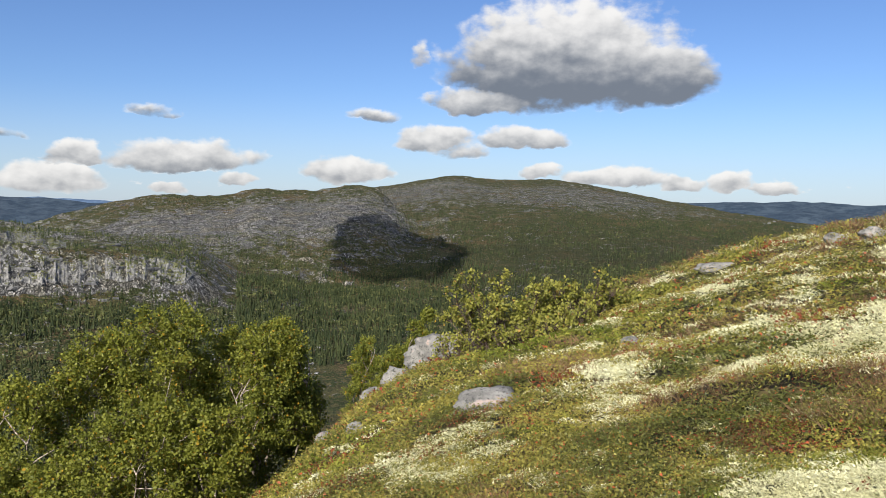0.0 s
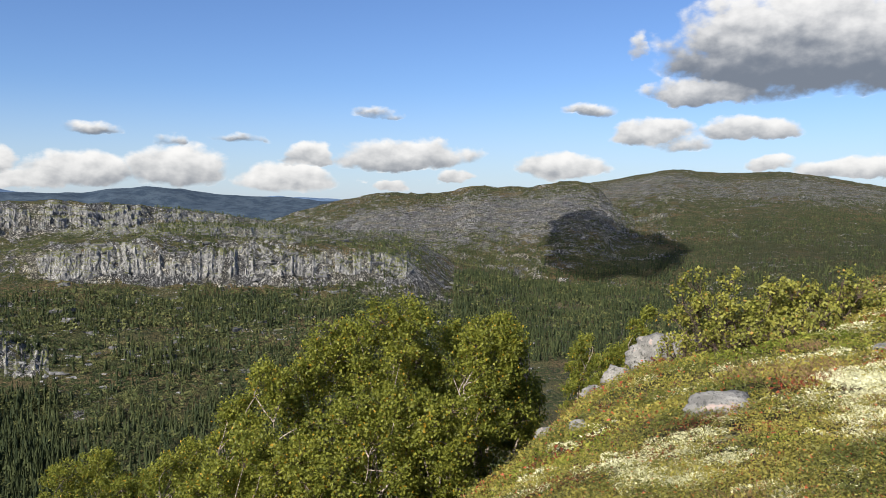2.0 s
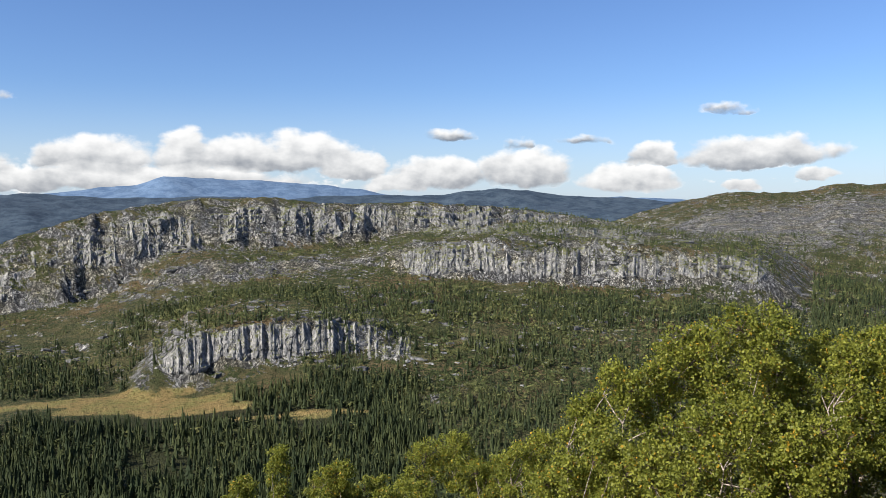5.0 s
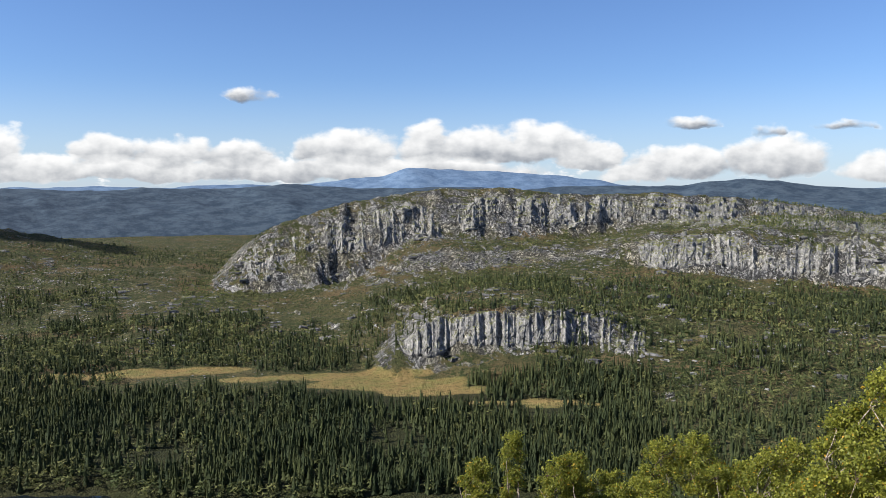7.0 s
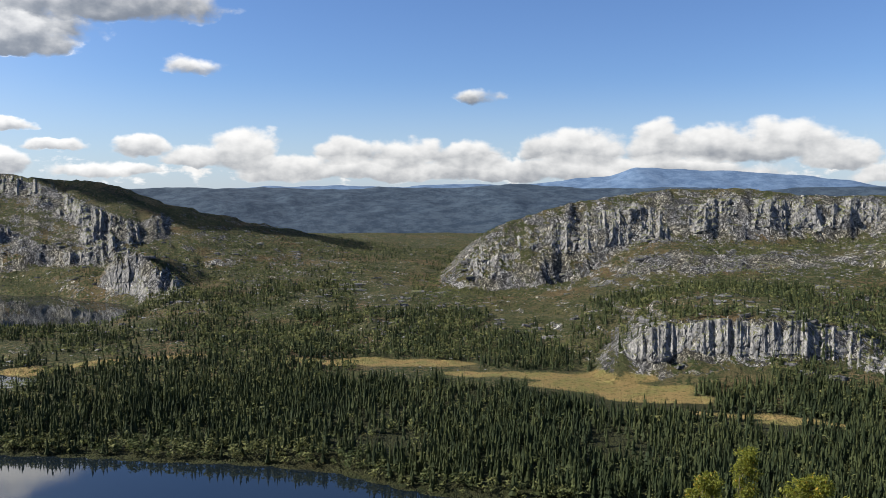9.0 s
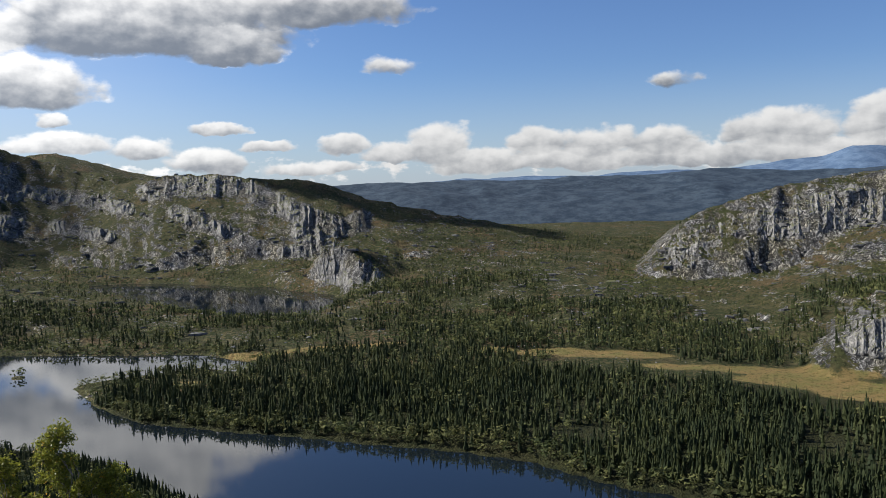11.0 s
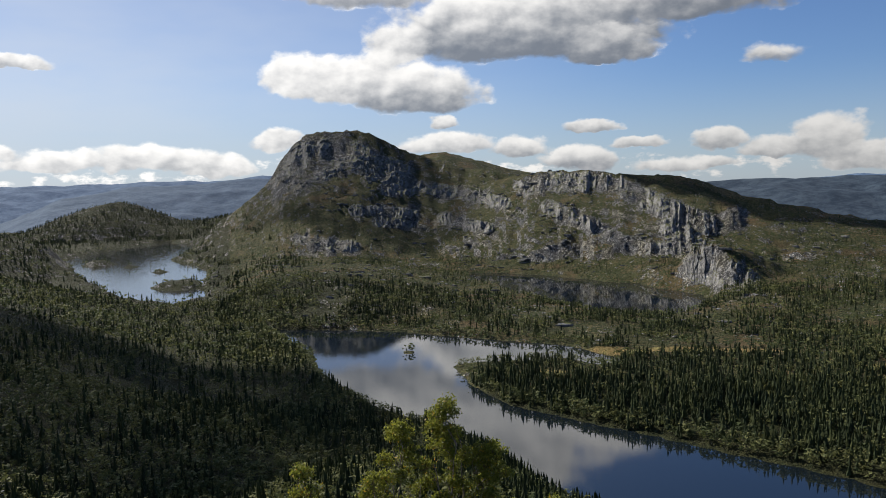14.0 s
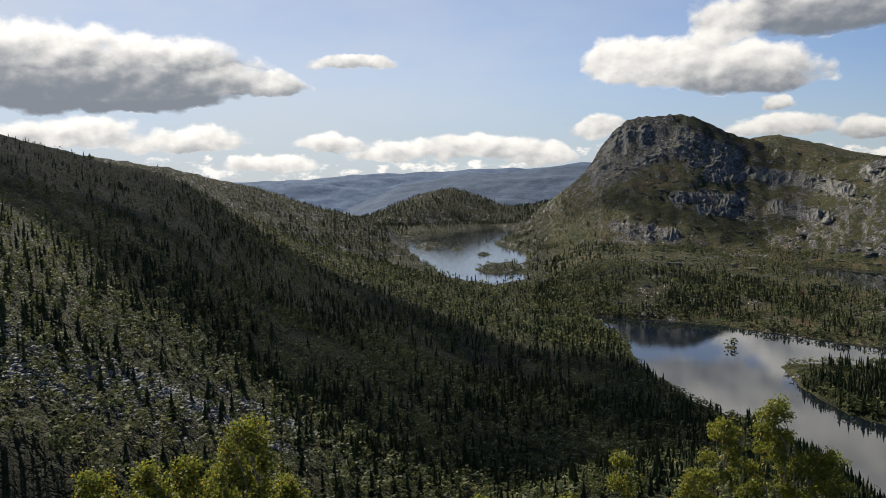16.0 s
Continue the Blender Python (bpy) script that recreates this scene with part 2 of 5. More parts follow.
# name: crest line, foot line, fall behind the crest, curve of the front, raggedness of the face
LANDFORMS = {
    "small_cliff": (
        [(36, 640, -12), (40.2, 640, -9.7), (44, 625, -8.6), (47.8, 612, -8.1), (51.4, 608, -8.15), (55.0, 600, -9.0), (56.6, 590, -10.0), (58.2, 585, -11.2), (60, 585, -12.4), (62, 590, -13)],
        [(36, 620, -12.5), (40.5, 612, -10.6), (44, 600, -10.3), (48.6, 588, -10.8), (53.7, 580, -11.3), (57, 570, -11.8), (60, 565, -12.9), (62, 570, -13.3)], 0.0, 1.0, 7.0),
    "apron": (
        [(10, 1000, -6.6), (16, 940, -6.0), (22, 900, -5.8), (30, 880, -5.7), (40, 860, -5.0), (50, 860, -5.2), (58, 880, -6.0), (64, 900, -7.2), (70, 900, -7.3), (76, 900, -7.3)],
        [(10, 560, -13), (22, 500, -14.6), (36, 500, -14.4), (46, 520, -13.6), (54, 550, -13.0), (63, 610, -11.9), (70, 640, -11.3), (76, 660, -11.0)], -0.01, 0.85, 3.0),
    "bench": (
        [(13, 960, -7), (16.5, 930, -4.6), (18.8, 920, -3.75), (22.7, 910, -3.3), (28.2, 900, -2.9), (32.9, 900, -2.65), (36, 900, -2.75), (40.1, 905, -3.1), (44, 910, -4.1), (48, 920, -5.4)],
        [(13, 930, -7.4), (16.9, 880, -5.2), (22.7, 850, -5.85), (32.9, 840, -6.0), (40.2, 845, -5.2), (48, 860, -6)], -0.02, 0.8, 9.0),
    "terrace": (
        [(40, 960, -4.0), (45, 960, -3.7), (50, 950, -3.9), (55, 950, -3.6), (57.5, 950, -4.2), (60, 960, -5.6)],
        [(40, 900, -4.6), (46, 850, -5.6), (53, 850, -5.9), (58, 860, -6.4), (60, 870, -6.8)], 0.0, 0.8, 7.0),
    "massif": (
        [(73, 1000, -7.5), (70.5, 1000, -6.6), (69.1, 1000, -5.44), (67.6, 1010, -3.57), (65.4, 1025, -2.26), (61.5, 1045, -1.01), (58.4, 1060, -0.43), (55.3, 1080, -0.08),
         (49.8, 1100, 0.03), (46, 1115, -0.3), (40.3, 1150, -0.33), (35, 1200, -0.61), (30, 1260, -1.05), (26.4, 1320, -1.64), (23, 1380, -2.4), (19, 1450, -3.4), (14, 1500, -5)],
        [(73, 960, -7.6), (69, 950, -6.7), (65, 940, -6.6), (60, 950, -5.9), (57, 980, -4.4), (50, 1020, -3.0), (45, 1060, -2.9), (40, 1105, -2.3), (35, 1150, -2.1), (28, 1250, -2.4), (22, 1330, -3.4), (14, 1400, -5.2)], 0.05, 0.8, 12.0),
    "nose": (
        [(93.6, 1040, -7), (92.2, 1035, -5.6), (91.2, 1030, -4.6), (90, 1020, -4.1), (88.6, 1030, -4.6), (86, 1060, -5.5), (83, 1080, -6.3)],
        [(93.6, 1000, -7.4), (91.8, 985, -7.4), (88.6, 955, -7.5), (86, 1000, -6.8), (83, 1040, -6.6)], 0.05, 0.75, 8.0),
    "west_hill": (
        [(108, 1750, -0.6), (104, 1650, 0.6), (101.7, 1600, 0.84), (98.6, 1560, 0.79), (95.5, 1520, 0.59), (93.2, 1500, 0.45), (91.6, 1490, 0.23), (90.1, 1480, -0.28), (88.2, 1465, -1.08),
         (83.8, 1430, -2.14), (79.4, 1420, -2.93), (75.5, 1400, -3.68), (70, 1400, -4.1), (60, 1400, -5)],
        [(108, 1420, -5.0), (104, 1320, -5.4), (98, 1240, -5.4), (95, 1210, -5.0), (92, 1190, -4.4), (90, 1180, -4.6), (86, 1120, -5.4), (78, 1150, -5.6), (70, 1150, -6), (60, 1150, -6.5)], 0.16, 0.72, 16.0),
    "west_apron": (
        [(116, 1500, -4.8), (108, 1450, -4.7), (104, 1380, -4.6), (98, 1260, -4.9), (95, 1220, -4.7), (92, 1200, -4.6), (88, 1200, -5.2)],
        [(116, 1250, -6.1), (108, 1270, -5.85), (104, 1255, -5.9), (99.7, 1170, -6.35), (95, 1090, -6.8), (91, 990, -7.5), (88, 960, -7.7)], 0.0, 0.9, 3.0),
    "peak": (
        [(125.5, 2050, -3.2), (123.5, 2020, -1.9), (122, 2000, -0.82), (120.1, 2000, 0.65), (119.2, 2000, 2.19), (117.9, 2000, 3.74), (116.6, 2000, 3.95), (114.9, 2000, 3.95),
         (113.9, 2000, 4.13), (112.6, 1990, 3.64), (111.2, 1970, 2.8), (110, 1950, 2.35), (107.5, 1900, 1.6), (103.5, 1800, 0.75), (99, 1700, 0)],
        [(125.5, 1500, -4.9), (122, 1380, -5.3), (118, 1330, -5.4), (113, 1330, -5.4), (108, 1400, -5.2), (103, 1450, -4.4), (99, 1480, -4)], 0.3, 1.35, 20.0),
    "hump": ([(113, 2500, 1.0), (110.5, 2500, 2.1), (108.2, 2500, 2.56), (106.5, 2500, 2.05), (103.9, 2500, 1.24), (101, 2500, 0.6), (95, 2500, -0.6)],
             [(113, 2000, -1), (95, 1800, -3)], 0.2, 0.9, 6.0),
    "mound": (
        [(126, 1000, -7.6), (123, 1000, -6.6), (120, 1000, -5.5), (116, 1000, -5.6), (111, 1000, -6.2), (107.5, 960, -7.1), (102, 760, -9.3), (98, 740, -9.5), (93, 760, -9.3), (88, 830, -8.2), (84, 850, -8.2), (78, 900, -7.8)],
        [(126, 900, -8.4), (120, 820, -9.2), (112, 760, -9.8), (105, 710, -10.5), (100, 680, -10.9), (95, 640, -11.5), (86, 650, -11.3), (78, 680, -10.8)], 0.03, 0.7, 4.0),
    "saddle": ([(95, 1380, -4.3), (85, 1400, -3.75), (80, 1400, -3.7), (76, 1400, -3.7), (71.6, 1400, -4.0), (66, 1400, -4.6), (55, 1400, -6)],
               [(95, 900, -8), (80, 760, -9.3), (70, 760, -9.3), (55, 900, -8)], 0.1, 0.8, 4.0),
    "knob_ridge": (
        [(30, 2000, -2.8), (28, 2000, -2.0), (24.1, 2000, -0.8), (20.4, 2000, 0.2), (18.6, 2000, 0.44), (14.7, 2000, 0.43), (13.6, 2000, 0.6), (12.9, 2000, 1.02), (12, 2000, 0.8), (10.2, 2000, 0.70),
         (6.4, 1950, 1.23), (4.3, 1900, 0.98), (3.2, 1860, -0.3), (2, 1820, -1.1), (0.6, 1800, -1.7), (-3, 1700, -4)],
        [(30, 1450, -4.6), (24, 1400, -4.6), (16, 1300, -4.9), (8, 1250, -5.3), (4, 1250, -5.5), (-3, 1300, -5)], 0.3, 0.72, 14.0),
    "round_mountain": (
        [(12, 3000, 0.4), (3.7, 3000, 1.27), (1, 3000, 1.75), (-0.6, 3000, 2.08), (-3.3, 3000, 1.76), (-7.6, 2950, 1.85), (-13.3, 2800, 0.84), (-18.4, 2600, -0.11), (-24.2, 2300, -1.01), (-30, 2100, -1.8), (-45, 1900, -3)],
        [(12, 1300, -5), (0, 1150, -5.9), (-8, 1050, -6.6), (-16, 950, -7.2), (-28, 900, -7.6), (-45, 900, -8)], 0.2, 0.9, 8.0),
    "south_slope": (
        [(114, 480, -14.5), (116.2, 600, -12.2), (118.8, 740, -10.2), (121.9, 850, -9.5), (125.7, 1000, -8.1), (129.6, 1000, -6.9), (133.5, 980, -5.8), (137.4, 950, -4.6), (141.2, 900, -3.2), (144.8, 820, -1.2),
         (147.3, 760, 0.5), (149.7, 720, 1.45), (152.4, 680, 2.0), (155.6, 630, 3.0), (158, 600, 3.75), (165, 540, 5.5), (180, 450, 8), (300, 450, 8)],
        [(114, 300, -18.6), (118, 250, -21), (125, 210, -22.5), (132, 185, -23), (140, 165, -22.5), (150, 150, -20), (158, 140, -17), (180, 120, -12), (300, 120, -5)], 0.12, 0.9, 3.0),
    "south_back": ([(130, 1700, -4.5), (133, 1700, -3.2), (135.8, 1700, -2.2), (138.8, 1700, -1.4), (141.8, 1700, -0.25), (144.7, 1700, 0.6), (147.2, 1650, 1.3), (149.7, 1600, 1.85), (152.7, 1600, 2.36), (165, 1600, 3)],
                   [(130, 1500, -5), (140, 1100, -6.5), (165, 1000, -6)], 0.2, 0.9, 5.0),
    "dome": ([(138, 2700, -2.4), (135.4, 2700, -2.1), (133.4, 2700, -1.3), (131.4, 2700, -0.55), (129.5, 2700, -0.29), (127.5, 2700, -1.0), (125.6, 2700, -1.75), (123.6, 2700, -1.5), (120, 2700, -1.0)],
             [(138, 2450, -2.9), (129, 2450, -2.9), (120, 2400, -2.9)], 0.15, 0.7, 6.0),
}
LANDFORMS = {k: (line(c), line(f), *rest) for k, (c, f, *rest) in LANDFORMS.items()}

LAKES = {
    "lake": [(120.6, 796), (115.2, 771), (110.9, 742), (105.4, 700), (100, 670), (96, 618), (97.7, 592), (100, 618), (103.9, 606), (107.8, 594), (106.7, 536), (104, 486), (98.6, 452), (92.3, 422), (87.5, 404),
             (82, 388), (77.6, 376), (74.7, 360), (72.9, 351), (70.2, 344), (66, 338), (60, 330), (57, 316), (62, 296), (75, 284), (90, 286), (100.5, 334), (105, 386), (109.5, 445), (114.6, 505), (117.0, 585), (117.9, 665), (119.4, 735)],
    "dark_lake": [(107.4, 1240), (104.3, 1240), (99.7, 1160), (95, 1082), (91.1, 980), (89.6, 919), (93.6, 814), (97.5, 838), (100.6, 887), (104.4, 1038)],
    "far_lake": [(133.2, 1930), (132.1, 1995), (128.9, 2282), (126.6, 2400), (124.4, 2145), (126.7, 1768), (124.1, 1450), (124.9, 1194), (124.4, 1060), (126.8, 1020), (129.6, 1100), (132, 1400)],
}
ISLETS = [(111.0, 652, 5), (129.2, 1620, 14), (126.2, 1230, 36), (127.4, 1480, 12), (131.0, 1720, 28)]
BOGS = [(76.0, 608, 75, 9), (71.0, 600, 45, 14), (62.5, 560, 70, 16), (59.0, 535, 60, 15), (55.0, 515, 50, 9), (47.5, 486, 45, 9), (98.3, 528, 34, 9), (96.5, 640, 50, 9), (90.0, 645, 60, 7), (101.4, 560, 22, 8), (79.0, 1000, 40, 14)]
# bare slabs, block fields and talus: bearing, height angle, half width and half depth in metres, strength
SLABS = [(35.5, -10.0, 9, 10, 1.0), (38.4, -13.7, 26, 14, 0.5), (36.0, -13.0, 40, 10, 0.4), (16.1, -5.85, 26, 16, 1.0), (55.7, -12.7, 16, 10, 0.9), (76.6, -6.6, 14, 12, 0.8), (79.8, -5.2, 40, 12, 0.4), (88.0, -8.2, 40, 25, 0.3),
         (108.0, -0.7, 26, 26, 1.3), (101.3, -5.0, 40, 14, 0.6), (104.0, -2.6, 120, 60, 0.35), (109.5, -2.6, 120, 60, 0.35), (116.0, -4.2, 90, 40, 0.4), (0.9, -1.3, 40, 40, 0.8), (-5.7, -0.4, 25, 30, 0.7), (1.0, -4.0, 90, 20, 0.5),
         (18.0, -1.9, 300, 220, 0.85), (10.0, -1.0, 260, 240, 0.70), (24.0, -2.2, 220, 180, 0.70), (43.0, -6.6, 60, 14, 0.4), (50.0, -6.9, 50, 20, 0.35), (30.0, -7.2, 110, 12, 0.35), (24.0, -8.2, 70, 12, 0.35), (45.0, -4.6, 90, 25, 0.35), (55.0, -5.2, 80, 30, 0.45),
         (0.5, 1.0, 420, 420, 0.55), (-8.0, 0.9, 480, 420, 0.5), (-14.0, 0.2, 300, 300, 0.3), (118.5, -6.6, 60, 30, 0.3), (93.0, -9.9, 40, 12, 0.3), (96.0, -1.6, 130, 90, 0.35), (92.5, -2.6, 90, 60, 0.4), (115.0, 2.2, 190, 120, 0.3),
         (153.0, -11.6, 26, 8, 0.75), (147.5, -13.9, 22, 6, 0.75), (158.5, -10.2, 26, 8, 0.75), (142.0, -15.6, 14, 5, 0.75)]


# bare faces of the hills: a line of (bearing, height angle), half width in degrees, strength
OUTCROPS = [
    ([(102.6, -0.1), (100.5, 0.3), (98, 0.2), (95.5, -0.4), (94.5, -1.1), (93.5, -1.6), (92, -2.3), (90.6, -3.0), (89.6, -2.9), (88.7, -2.4)], 0.62, 1.3),
    ([(101, -1.5), (97.8, -3.0), (96.3, -3.9), (94.5, -4.4), (92.4, -4.6)], 0.45, 1.2), ([(93.0, -3.0), (91.6, -3.8)], 0.7, 1.0),
    ([(91.1, -4.8), (91.2, -6.0), (89.8, -6.0), (88.4, -6.6)], 0.8, 1.4),
    ([(118.9, 0.6), (118.6, 1.8), (117.6, 2.8), (115.8, 3.0), (114, 2.2), (112.7, 1.4), (111.2, 1.0)], 0.85, 1.0), ([(118.9, 0.5), (117.7, 0.2), (115.3, 1.9)], 0.5, 0.9),
    ([(112.3, 0.05), (110.2, 0.1), (108.1, -0.2), (106.3, -0.5), (104, -1.2)], 0.42, 1.2), ([(118.4, -3.2), (116.5, -3.6), (114.6, -3.9)], 0.38, 1.5),
    ([(114.4, -1.4), (112, -1.5), (110.2, -1.8)], 0.36, 1.35), ([(113, -2.2), (110.5, -2.5)], 0.3, 1.2), ([(108.4, -2.1), (106.8, -2.5), (105.2, -2.9)], 0.36, 1.5),
    ([(17.5, -4.6), (20, -4.5), (24, -4.5), (30, -4.4), (36, -4.2), (40, -4.2)], 0.95, 1.0), ([(41.5, -10.1), (44.5, -9.6), (48, -9.5), (52, -9.7), (56.5, -10.6)], 1.15, 1.0), ([(25, -2.2), (30, -1.75), (36, -1.4), (41, -1.4), (46, -1.6), (51, -1.5), (56, -2.0), (60, -2.6), (64, -3.8), (67, -5.2)], 0.95, 1.0), ([(47, -4.7), (52, -4.8), (56.5, -4.9)], 0.5, 0.8), ([(55, -2.4), (58.5, -3.0), (62, -3.6), (65, -4.6)], 0.95, 1.0),
    ([(102.2, -4.6), (101.1, -5.1)], 0.16, 0.9), ([(112.5, -5.4), (108.8, -5.3)], 0.16, 0.7),
]


def outcrop(az, el):
    """How far a place on a hillside belongs to a bare rock face, 0 to 1 or more."""
    best = np.zeros(az.shape)
    for pts, half, strength in OUTCROPS:
        for (ax, ay), (bx, by) in zip(pts[:-1], pts[1:]):
            t = np.clip(((az - ax) * (bx - ax) + (el - ay) * (by - ay)) / ((bx - ax) ** 2 + (by - ay) ** 2), 0, 1)
            dist = np.hypot(az - ax - t * (bx - ax), el - ay - t * (by - ay))
            best = np.maximum(best, strength * np.clip(1.6 - 1.1 * dist / half, 0, 1))
    return best


def polar(points):
    a, r = np.radians(np.array(points)[:, 0]), np.array(points)[:, 1]
    return np.stack([-np.sin(a) * r, np.cos(a) * r], 1)


def shore(x, y, poly):
    """Distance to a shore line: positive inside the water."""
    best, inside = np.full(x.shape, 1e9), np.zeros(x.shape, bool)
    for (ax, ay), (bx, by) in zip(poly, np.roll(poly, -1, 0)):
        t = np.clip(((x - ax) * (bx - ax) + (y - ay) * (by - ay)) / ((bx - ax) ** 2 + (by - ay) ** 2), 0, 1)
        best = np.minimum(best, (x - ax - t * (bx - ax)) ** 2 + (y - ay - t * (by - ay)) ** 2)
        inside ^= ((ay > y) != (by > y)) & (x < (bx - ax) * (y - ay) / (by - ay + 1e-9) + ax)
    return np.where(inside, 1, -1) * np.sqrt(best)


LAKES = {k: polar(v) for k, v in LAKES.items()}


def water_depth(x, y):
    """How far a place lies inside any water (negative on land), in metres along the ground."""
    wob = 5.0 * fbm(x, y, 34.0, 3)
    depth = np.full(x.shape, -1e9)
    for poly in LAKES.values():
        near = (x > poly[:, 0].min() - 60) & (x < poly[:, 0].max() + 60) & (y > poly[:, 1].min() - 60) & (y < poly[:, 1].max() + 60)
        if near.any():
            depth[near] = np.maximum(depth[near], shore(x[near], y[near], poly))
    depth = depth + np.where(np.hypot(x, y) > 800, 2.5, 0.5) * wob * 0.5
    for az, r, size in ISLETS:
        d = toward(az)
        along = (x - d.x * r) * -d.y + (y - d.y * r) * d.x
        across = (x - d.x * r) * d.x + (y - d.y * r) * d.y
        depth = np.minimum(depth, np.hypot(along, across / (1.0 if size < 20 else 1.6)) - size - wob * size / 40)
    return depth


def bog_amount(x, y):
    out = np.full(x.shape, -1.0)
    for az, r, w, d in BOGS:
        c = toward(az)
        along = (x - c.x * r) * -c.y + (y - c.y * r) * c.x
        across = (x - c.x * r) * c.x + (y - c.y * r) * c.y
        out = np.maximum(out, 1 - np.hypot(along / w, across / d))
    return out + 0.35 * fbm(x, y, 26.0, 3)


def meet(az, el):
    """Where a sightline from the eye at a bearing and height angle first comes to the ground."""
    d = toward(az)
    r = np.geomspace(60, 3200, 900)
    z = height(d.x * r, d.y * r)
    under = np.nonzero(z >= EYE + r * math.tan(radians(el)))[0]
    return float(r[under[0]]) if len(under) else 2000.0


def slab_amount(x, y):
    out = np.zeros(x.shape)
    for az, el, w, d, k in SLABS:
        c, r = toward(az), meet(az, el)
        along = (x - c.x * r) * -c.y + (y - c.y * r) * c.x
        across = (x - c.x * r) * c.x + (y - c.y * r) * c.y
        out = np.maximum(out, k * np.clip(1.5 - 1.2 * np.hypot(along / w, across / d), 0, 1))
    return out


SLOPE = 0.245


def knoll(x, y):
    """The heath-covered knoll under the camera, as height against the eye."""
    z = -1.6 + SLOPE * x - 0.05 * y - 0.0085 * np.maximum(0, y - 6) ** 2 / (1 + np.exp(np.clip((x - 3) / 1.2, -40, 40))) - 0.25 * np.maximum(0, -x) ** 1.3
    return z


def height(x, y):
    """The height of the ground."""
    r, az = np.hypot(x, y), np.degrees(np.arctan2(-x, y))
    az = np.where(az < -60, az + 360, az)
    far = np.clip((r - 60) / 200, 0, 1)
    rag = ridged(x, y, 40.0, 4) * 0.5 + ridged(az + 0.25 * value(x / 70, y / 70), r * 0.003, 1.1, 4) * 0.36 + 0.5 * fbm(x, y, 120.0, 2)
    rough = fbm(x, y, 70.0, 4)
    fine = fbm(x, y, 14.0, 3)
    z = 3.0 + 1.5 * rough + 0.7 * fine + np.clip((r - 700) / 900, 0, 1) * 6
    z = z - np.clip((r - 1900) / 600, 0, 1) * 40 * np.clip((100 - az) / 20, 0, 1)
    rock = np.zeros(r.shape)
    for name, (crest, foot, back, curve, ragged) in LANDFORMS.items():
        rc, zc, rf, zf = at(crest[0], az), at(crest[1], az), at(foot[0], az), at(foot[1], az)
        rr = r + rag * ragged * far
        u = (rr - rf) / np.maximum(rc - rf, 5.0)
        front = zf + (zc - zf) * np.clip(u, 0, 1) ** curve
        h = np.where(u > 1, zc - (rr - rc) * back - 0.25 * np.maximum(0, rr - rc - 350), np.where(u < 0, zf - (rf - rr) * 0.5, front))
        h = h + (rough * 1.6 + fine * 0.7) * np.clip((r - 100) / 500, 0.15, 1) * (1 + (r > 1700) * 0.5)
        k = 2.0
        z = np.maximum(z, h) + k * 0.25 * np.maximum(0, 1 - np.abs(z - h) / k) ** 2
    # ledges and knolls: worn steps that follow the contours
    open_ground = np.clip((r - 520) / 120, 0, 1) * np.clip((z - 4) / 6, 0, 1) * np.clip((3200 - r) / 800, 0, 1) * np.where(az > 117, np.clip((r - 950) / 200, 0, 1), 1)
    step = 9.0 + 5.0 * (r > 1300)
    s = z / step + 0.9 * fbm(x, y, 75.0, 3)
    f = s - np.floor(s)
    g = np.clip((f - 0.3) / 0.34, 0, 1)
    z = z + open_ground * (step * 0.42 * np.clip(0.6 + 0.9 * fbm(x + 300, y, 130.0, 2), 0, 1.3) * (g * g * (3 - 2 * g) - f) + 1.3 * ridged(x, y, 24.0, 3) - 0.4)
    # upright flutes on the bare faces
    west = np.clip((az - 86) / 2, 0, 1) * np.clip((124 - az) / 2, 0, 1) * np.clip((r - 940) / 40, 0, 1) * np.clip((2150 - r) / 100, 0, 1)
    west = np.maximum(west, 0.6 * np.clip((63 - az) / 2, 0, 1) * np.clip((az - 13) / 2, 0, 1) * np.clip((r - 545) / 20, 0, 1) * np.clip((1130 - r) / 40, 0, 1))
    z = z + np.where(west > 0, west * outcrop(az, np.degrees(np.arctan2(z - EYE, r))) * (3.4 * ridged(az + 0.15 * value(x / 40, y / 40), r * 0.0016, 0.5, 2) + 2.0 * ridged(x, y, 26.0, 2)), 0.0)
    # our own hillside, down to the near shore
    r0 = at(HILL_FOOT, az)
    t = np.clip(r / r0, 0, 1.3)
    own = EYE - 1.6 - 0.42 * r - (EYE - 3.0 - 0.42 * r0) * t ** 2
    own = own + (0.8 * fine + 2.0 * rough) * np.clip((r - 40) / 120, 0, 1)
    kn = EYE + knoll(x, y) - 0.45 * np.maximum(0, r - 21.0)
    kn = kn + 0.10 * fbm(x, y, 3.1, 3) + 0.05 * fbm(x, y, 0.7, 3, 0.6)
    blend = np.clip((r - 7) / 9, 0, 1) * np.clip((az - 4) / 14, 0, 1)
    blend = blend * blend * (3 - 2 * blend)
    blend = np.maximum(blend, np.clip((r - 24) / 20, 0, 1))
    own = kn * (1 - blend) + own * blend
    near_r = np.clip((r - 90) / 60, 0, 1)
    z = np.where(r < 90, own, np.maximum(own, z * near_r + own * (1 - near_r)))
    d = water_depth(x, y)
    z = np.where(r > 240, np.where(d > 0, -0.12 * np.minimum(d, 30) - 0.05, np.minimum(z, 0.25 + 0.45 * np.maximum(0, -d) + 0.02 * np.minimum(d, 0) ** 2)), z)
    return z


HILL_FOOT = np.interp(GRID, [-60, 0, 30, 50, 75, 90, 100, 105, 110, 114, 118, 125, 135, 150, 300], [520, 470, 400, 320, 280, 284, 330, 382, 440, 450, 420, 340, 260, 230, 230])


